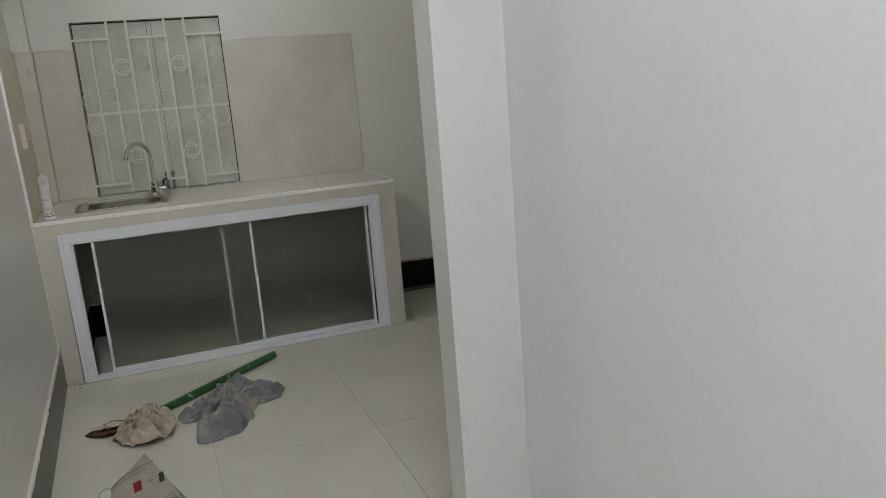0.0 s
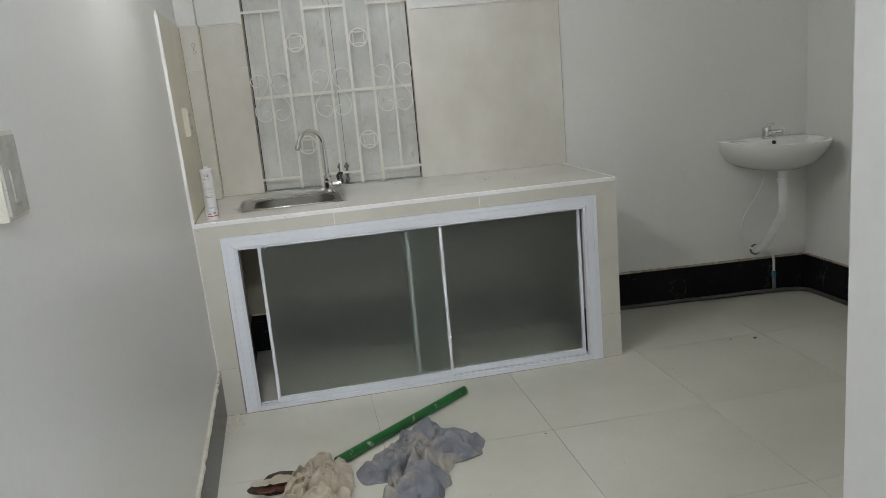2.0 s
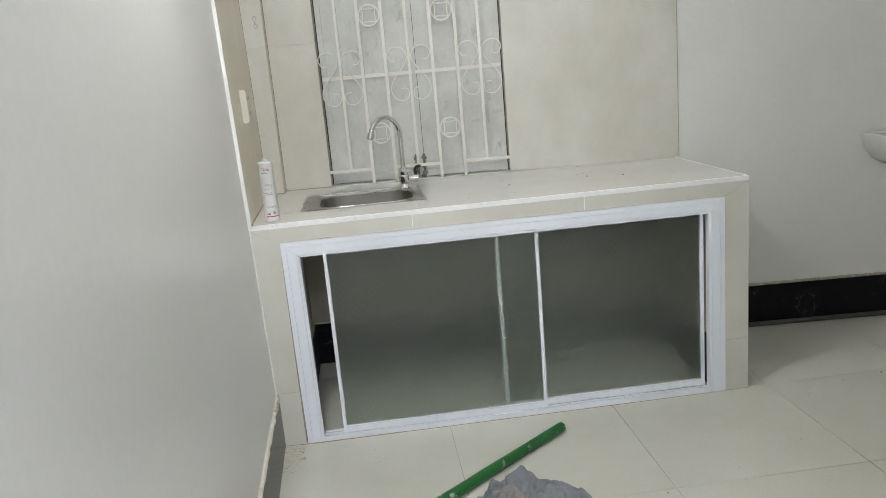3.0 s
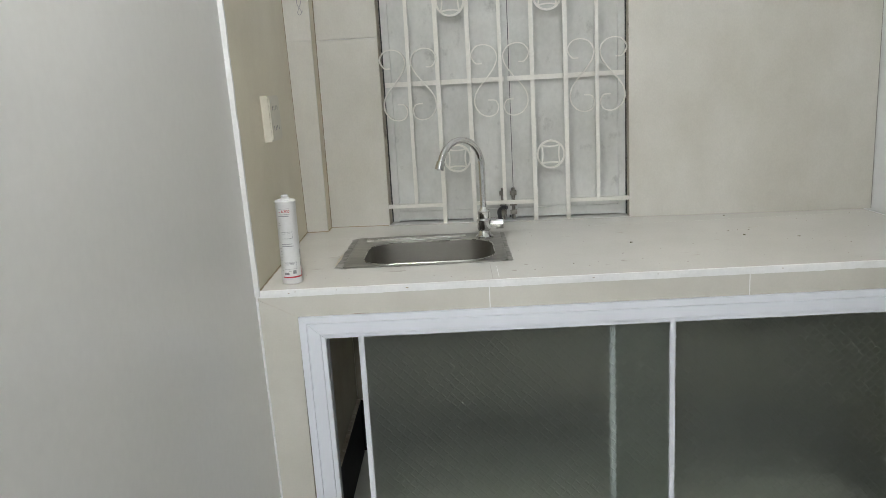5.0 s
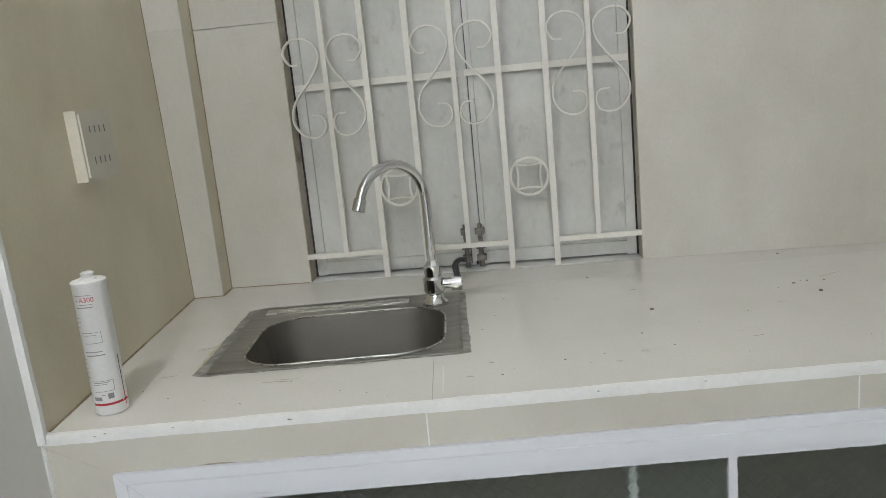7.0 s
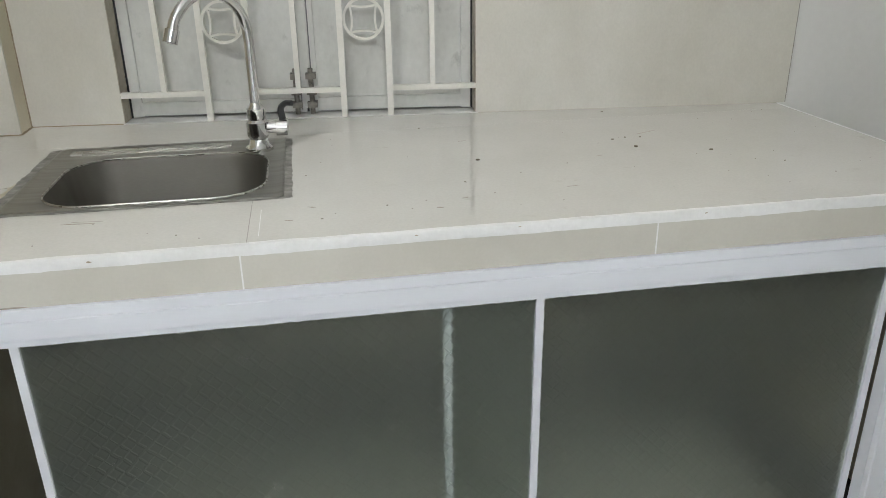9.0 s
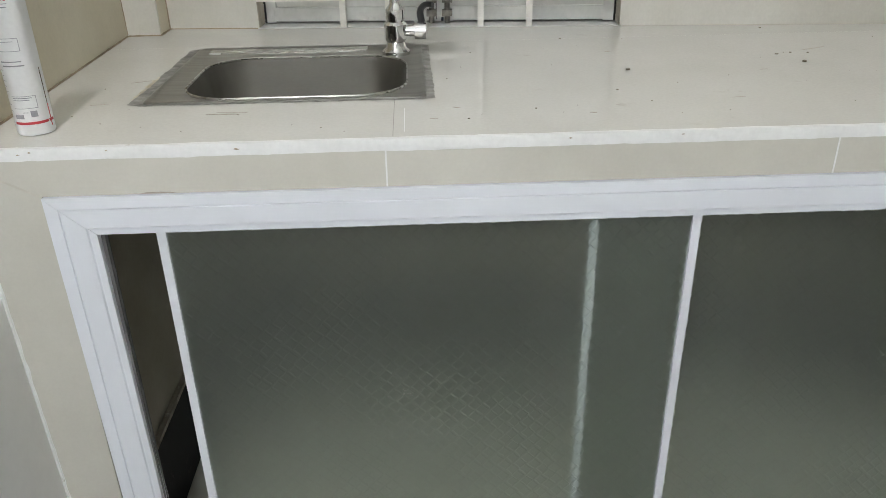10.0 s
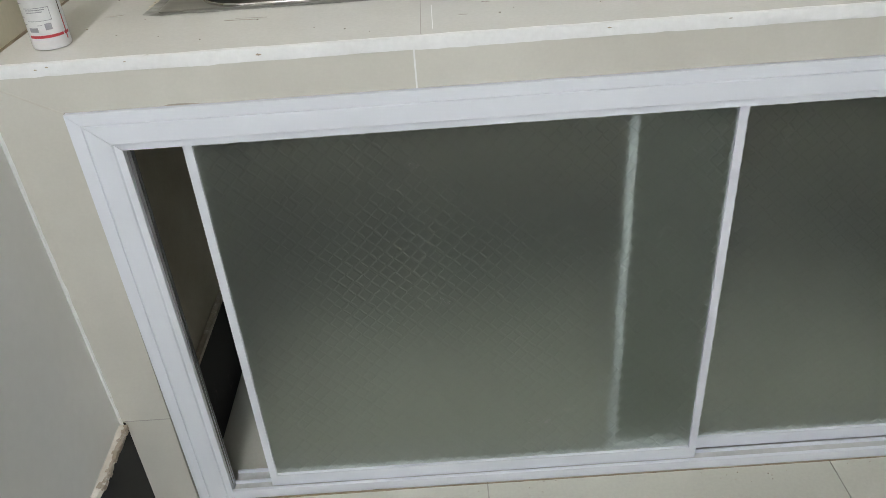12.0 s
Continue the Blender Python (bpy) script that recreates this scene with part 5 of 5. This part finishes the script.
def printed(name, x0, x1, z, tall, material, slope=0.35):
    """A printed field that follows the leaning front of the sack."""
    m = bmesh.new()
    n = 6
    rows = []
    for i in range(n + 1):
        x = x0 + (x1 - x0) * i / n
        zz = z + slope * (x - x0)
        row = []
        for q in (zz, zz + tall):
            u = (x - 0.2) / 0.27
            v = min(1.0, q / max(0.02, crest(u)))
            w = noise.noise_vector((x * 14, q * 14, 2)) * 0.006
            row.append(m.verts.new((x, -1.665 + 0.26 * q + w.y - 0.0025, q)))
        rows.append(row)
    for a, b in zip(rows, rows[1:]):
        m.faces.new((a[0], b[0], b[1], a[1]))
    bmesh.ops.solidify(m, geom=m.faces[:], thickness=0.0004)
    part(name, m, material, paper)


printed("red_field", 0.298, 0.322, 0.143, 0.030, PRINT_RED, 0.2)
printed("green_field", 0.374, 0.389, 0.158, 0.028, PRINT_GREEN, 0.2)
printed("cross_bar", 0.342, 0.356, 0.167, 0.004, PRINT_GREY, 0.2)
printed("cross_bar", 0.347, 0.351, 0.162, 0.014, PRINT_GREY, 0.2)
rnd = random.Random(9)
for z, x0, x1 in ((0.180, 0.258, 0.345), (0.192, 0.262, 0.365), (0.203, 0.290, 0.345), (0.104, 0.365, 0.415), (0.093, 0.375, 0.41), (0.098, 0.28, 0.33), (0.075, 0.30, 0.42), (0.060, 0.28, 0.43), (0.045, 0.27, 0.44)):
    x = x0
    while x < x1:
        w = rnd.uniform(0.006, 0.018)
        printed("print_line", x, min(x + w, x1), z + 0.3 * (x - x0), 0.0042, PRINT_GREY, 0.3)
        x += w + 0.004


# ---- grit, flakes and specks ----
def scatter(name, material, label, spots):
    bm = bmesh.new()
    r = random.Random(len(spots))
    for x, y, z, s in spots:
        pts = [(x + math.cos(a) * s * r.uniform(0.5, 1.3), y + math.sin(a) * s * r.uniform(0.4, 1.1)) for a in [k * math.pi / 3 for k in range(6)]]
        prism(bm, pts, z, z + s * r.uniform(0.3, 0.7))
    return tagged(part(name, bm, material), label, "debris", kind="stuff")


rnd = random.Random(21)
spots = []
for _ in range(300):
    y = -abs(rnd.gauss(0, 0.09)) - 0.004
    spots.append((0.023 + abs(rnd.gauss(0, 0.030)), y, 0.0, rnd.uniform(0.001, 0.0055)))
for _ in range(110):
    spots.append((0.022 + abs(rnd.gauss(0, 0.004)), rnd.uniform(-3.4, -0.1), 0.0, rnd.uniform(0.001, 0.003)))
for _ in range(70):
    spots.append((rnd.uniform(0.1, 1.8), -0.008 - abs(rnd.gauss(0, 0.02)), 0.0, rnd.uniform(0.0008, 0.002)))
scatter("plaster_grit", GRIT, "pale plaster crumbs along the foot of the wall", spots)
spots = [(0.949, 0.334, TOP, 0.0045), (1.262, 0.357, TOP, 0.004), (1.391, 0.308, TOP, 0.0045), (1.24, 0.42, TOP, 0.003), (1.27, 0.43, TOP, 0.003), (1.30, 0.425, TOP, 0.0022), (1.10, 0.28, TOP, 0.0016),
         (1.48, 0.21, TOP, 0.002), (0.76, 0.12, TOP, 0.0018), (0.66, 0.08, TOP, 0.0018), (0.88, 0.6, TOP, 0.002), (1.31, 0.66, TOP, 0.003),
         (0.90, 0.21, TOP, 0.002), (0.458, 0.057, TOP, 0.0014)]
for _ in range(70):
    spots.append((rnd.uniform(0.05, 1.7), rnd.uniform(0.02, 0.62), TOP, rnd.uniform(0.0006, 0.0014)))
spots = [s for s in spots if not (SINK[0] - 0.01 < s[0] < SINK[1] + 0.01 and SINK[2] - 0.01 < s[1] < SINK[3] + 0.01)]
scatter("worktop_crumbs", SPECK, "small dark crumbs on the worktop", spots)
spots = [(2.36, -0.05, 0.0, 0.009), (2.26, -0.02, 0.0, 0.004), (1.18, -0.62, 0.0, 0.003)]
for _ in range(90):
    spots.append((rnd.uniform(0.1, 2.9), rnd.uniform(-3.0, -0.03), 0.0, rnd.uniform(0.0007, 0.002)))
scatter("floor_crumbs", SPECK, "small dark crumbs on the floor tiles", spots)


# dried smears of cement on the worktop, chips out of the white edge
smear = bmesh.new()
for x0, y0, x1, y1, w in ((0.286, 0.136, 0.335, 0.132, 0.0016), (0.300, 0.143, 0.345, 0.139, 0.0008), (0.640, 0.139, 0.652, 0.134, 0.0016), (0.606, 0.085, 0.618, 0.083, 0.0012), (0.832, 0.094, 0.842, 0.092, 0.002),
                          (1.056, 0.150, 1.078, 0.153, 0.0012), (1.301, 0.449, 1.353, 0.472, 0.0022), (1.165, 0.312, 1.180, 0.316, 0.0014), (0.940, 0.474, 0.956, 0.478, 0.0018), (0.878, 0.130, 0.887, 0.130, 0.0014),
                          (0.120, 0.33, 0.155, 0.345, 0.0012), (0.10, 0.20, 0.128, 0.205, 0.001)):
    n = 8
    way = Vector((x1 - x0, y1 - y0, 0)).normalized()
    side = Vector((-way.y, way.x, 0))
    edge = [[Vector((x0, y0, 0)).lerp(Vector((x1, y1, 0)), i / n) + side * k * w * math.sin(math.pi * (0.08 + 0.84 * i / n)) * (0.6 + 0.8 * abs(noise.noise((x0 * 90 + i, k, 3)))) for i in range(n + 1)] for k in (-1, 1)]
    prism(smear, [(p.x, p.y) for p in edge[0] + edge[1][::-1]], TOP - 0.0004, TOP + 0.0004)
tagged(part("cement_smears", smear, SMEAR), "thin dried grey cement smears on the worktop", "stain", kind="stuff")
rnd = random.Random(8)
for x, z in ((0.079, 0.793), (0.094, 0.796), (0.191, 0.796), (0.355, 0.793), (0.787, 0.795), (0.935, 0.796), (1.22, 0.795)):
    q = rnd.uniform(0.0015, 0.0035)
    chip = bmesh.new()
    prism(chip, [(x + math.cos(a) * q * rnd.uniform(0.6, 1.4), z + math.sin(a) * q * rnd.uniform(0.2, 0.6)) for a in [k * math.pi / 4 for k in range(8)]], -0.0013, 0.001, "y")
    part("edge_chip", chip, CEMENT, counter, "brown chip out of the white edge")
bm = bmesh.new()
prism(bm, [(0.222, 0.7354), (0.269, 0.7354), (0.262, 0.7370), (0.249, 0.7376), (0.230, 0.7372)], -0.0007, 0.002, "y")
part("broken_corner", bm, SMEAR, counter, "broken grey nick above the frame")


# ---- floor tiles ----
PX, PY, X0, Y0 = 0.603, 0.604, 0.611, 0.003
shapes = {}
for i in range(-2, 5):
    for j in range(-2, 13):
        x0, x1 = max(X0 + PX * (i - 1), 0.0), min(X0 + PX * i, RIGHT)
        y0, y1 = max(Y0 - PY * (j + 1), DEEP - 0.15), min(Y0 - PY * j, 0.86)
        if x1 - x0 < 0.01 or y1 - y0 < 0.01:
            continue
        key = (round(x1 - x0, 3), round(y1 - y0, 3))
        if key not in shapes:
            bm = bmesh.new()
            g = 0.0011
            box(bm, g, key[0] - g, g, key[1] - g, -0.0024, 0.0)
            data = bpy.data.meshes.new("floor_tile")
            bmesh.ops.recalc_face_normals(bm, faces=bm.faces)
            bm.to_mesh(data), bm.free()
            data.materials.append(FLOOR_TILE)
            shapes[key] = data
        ob = new("floor_tile", shapes[key])
        ob.location = (x0, y0, 0)
        ob.parent = floor
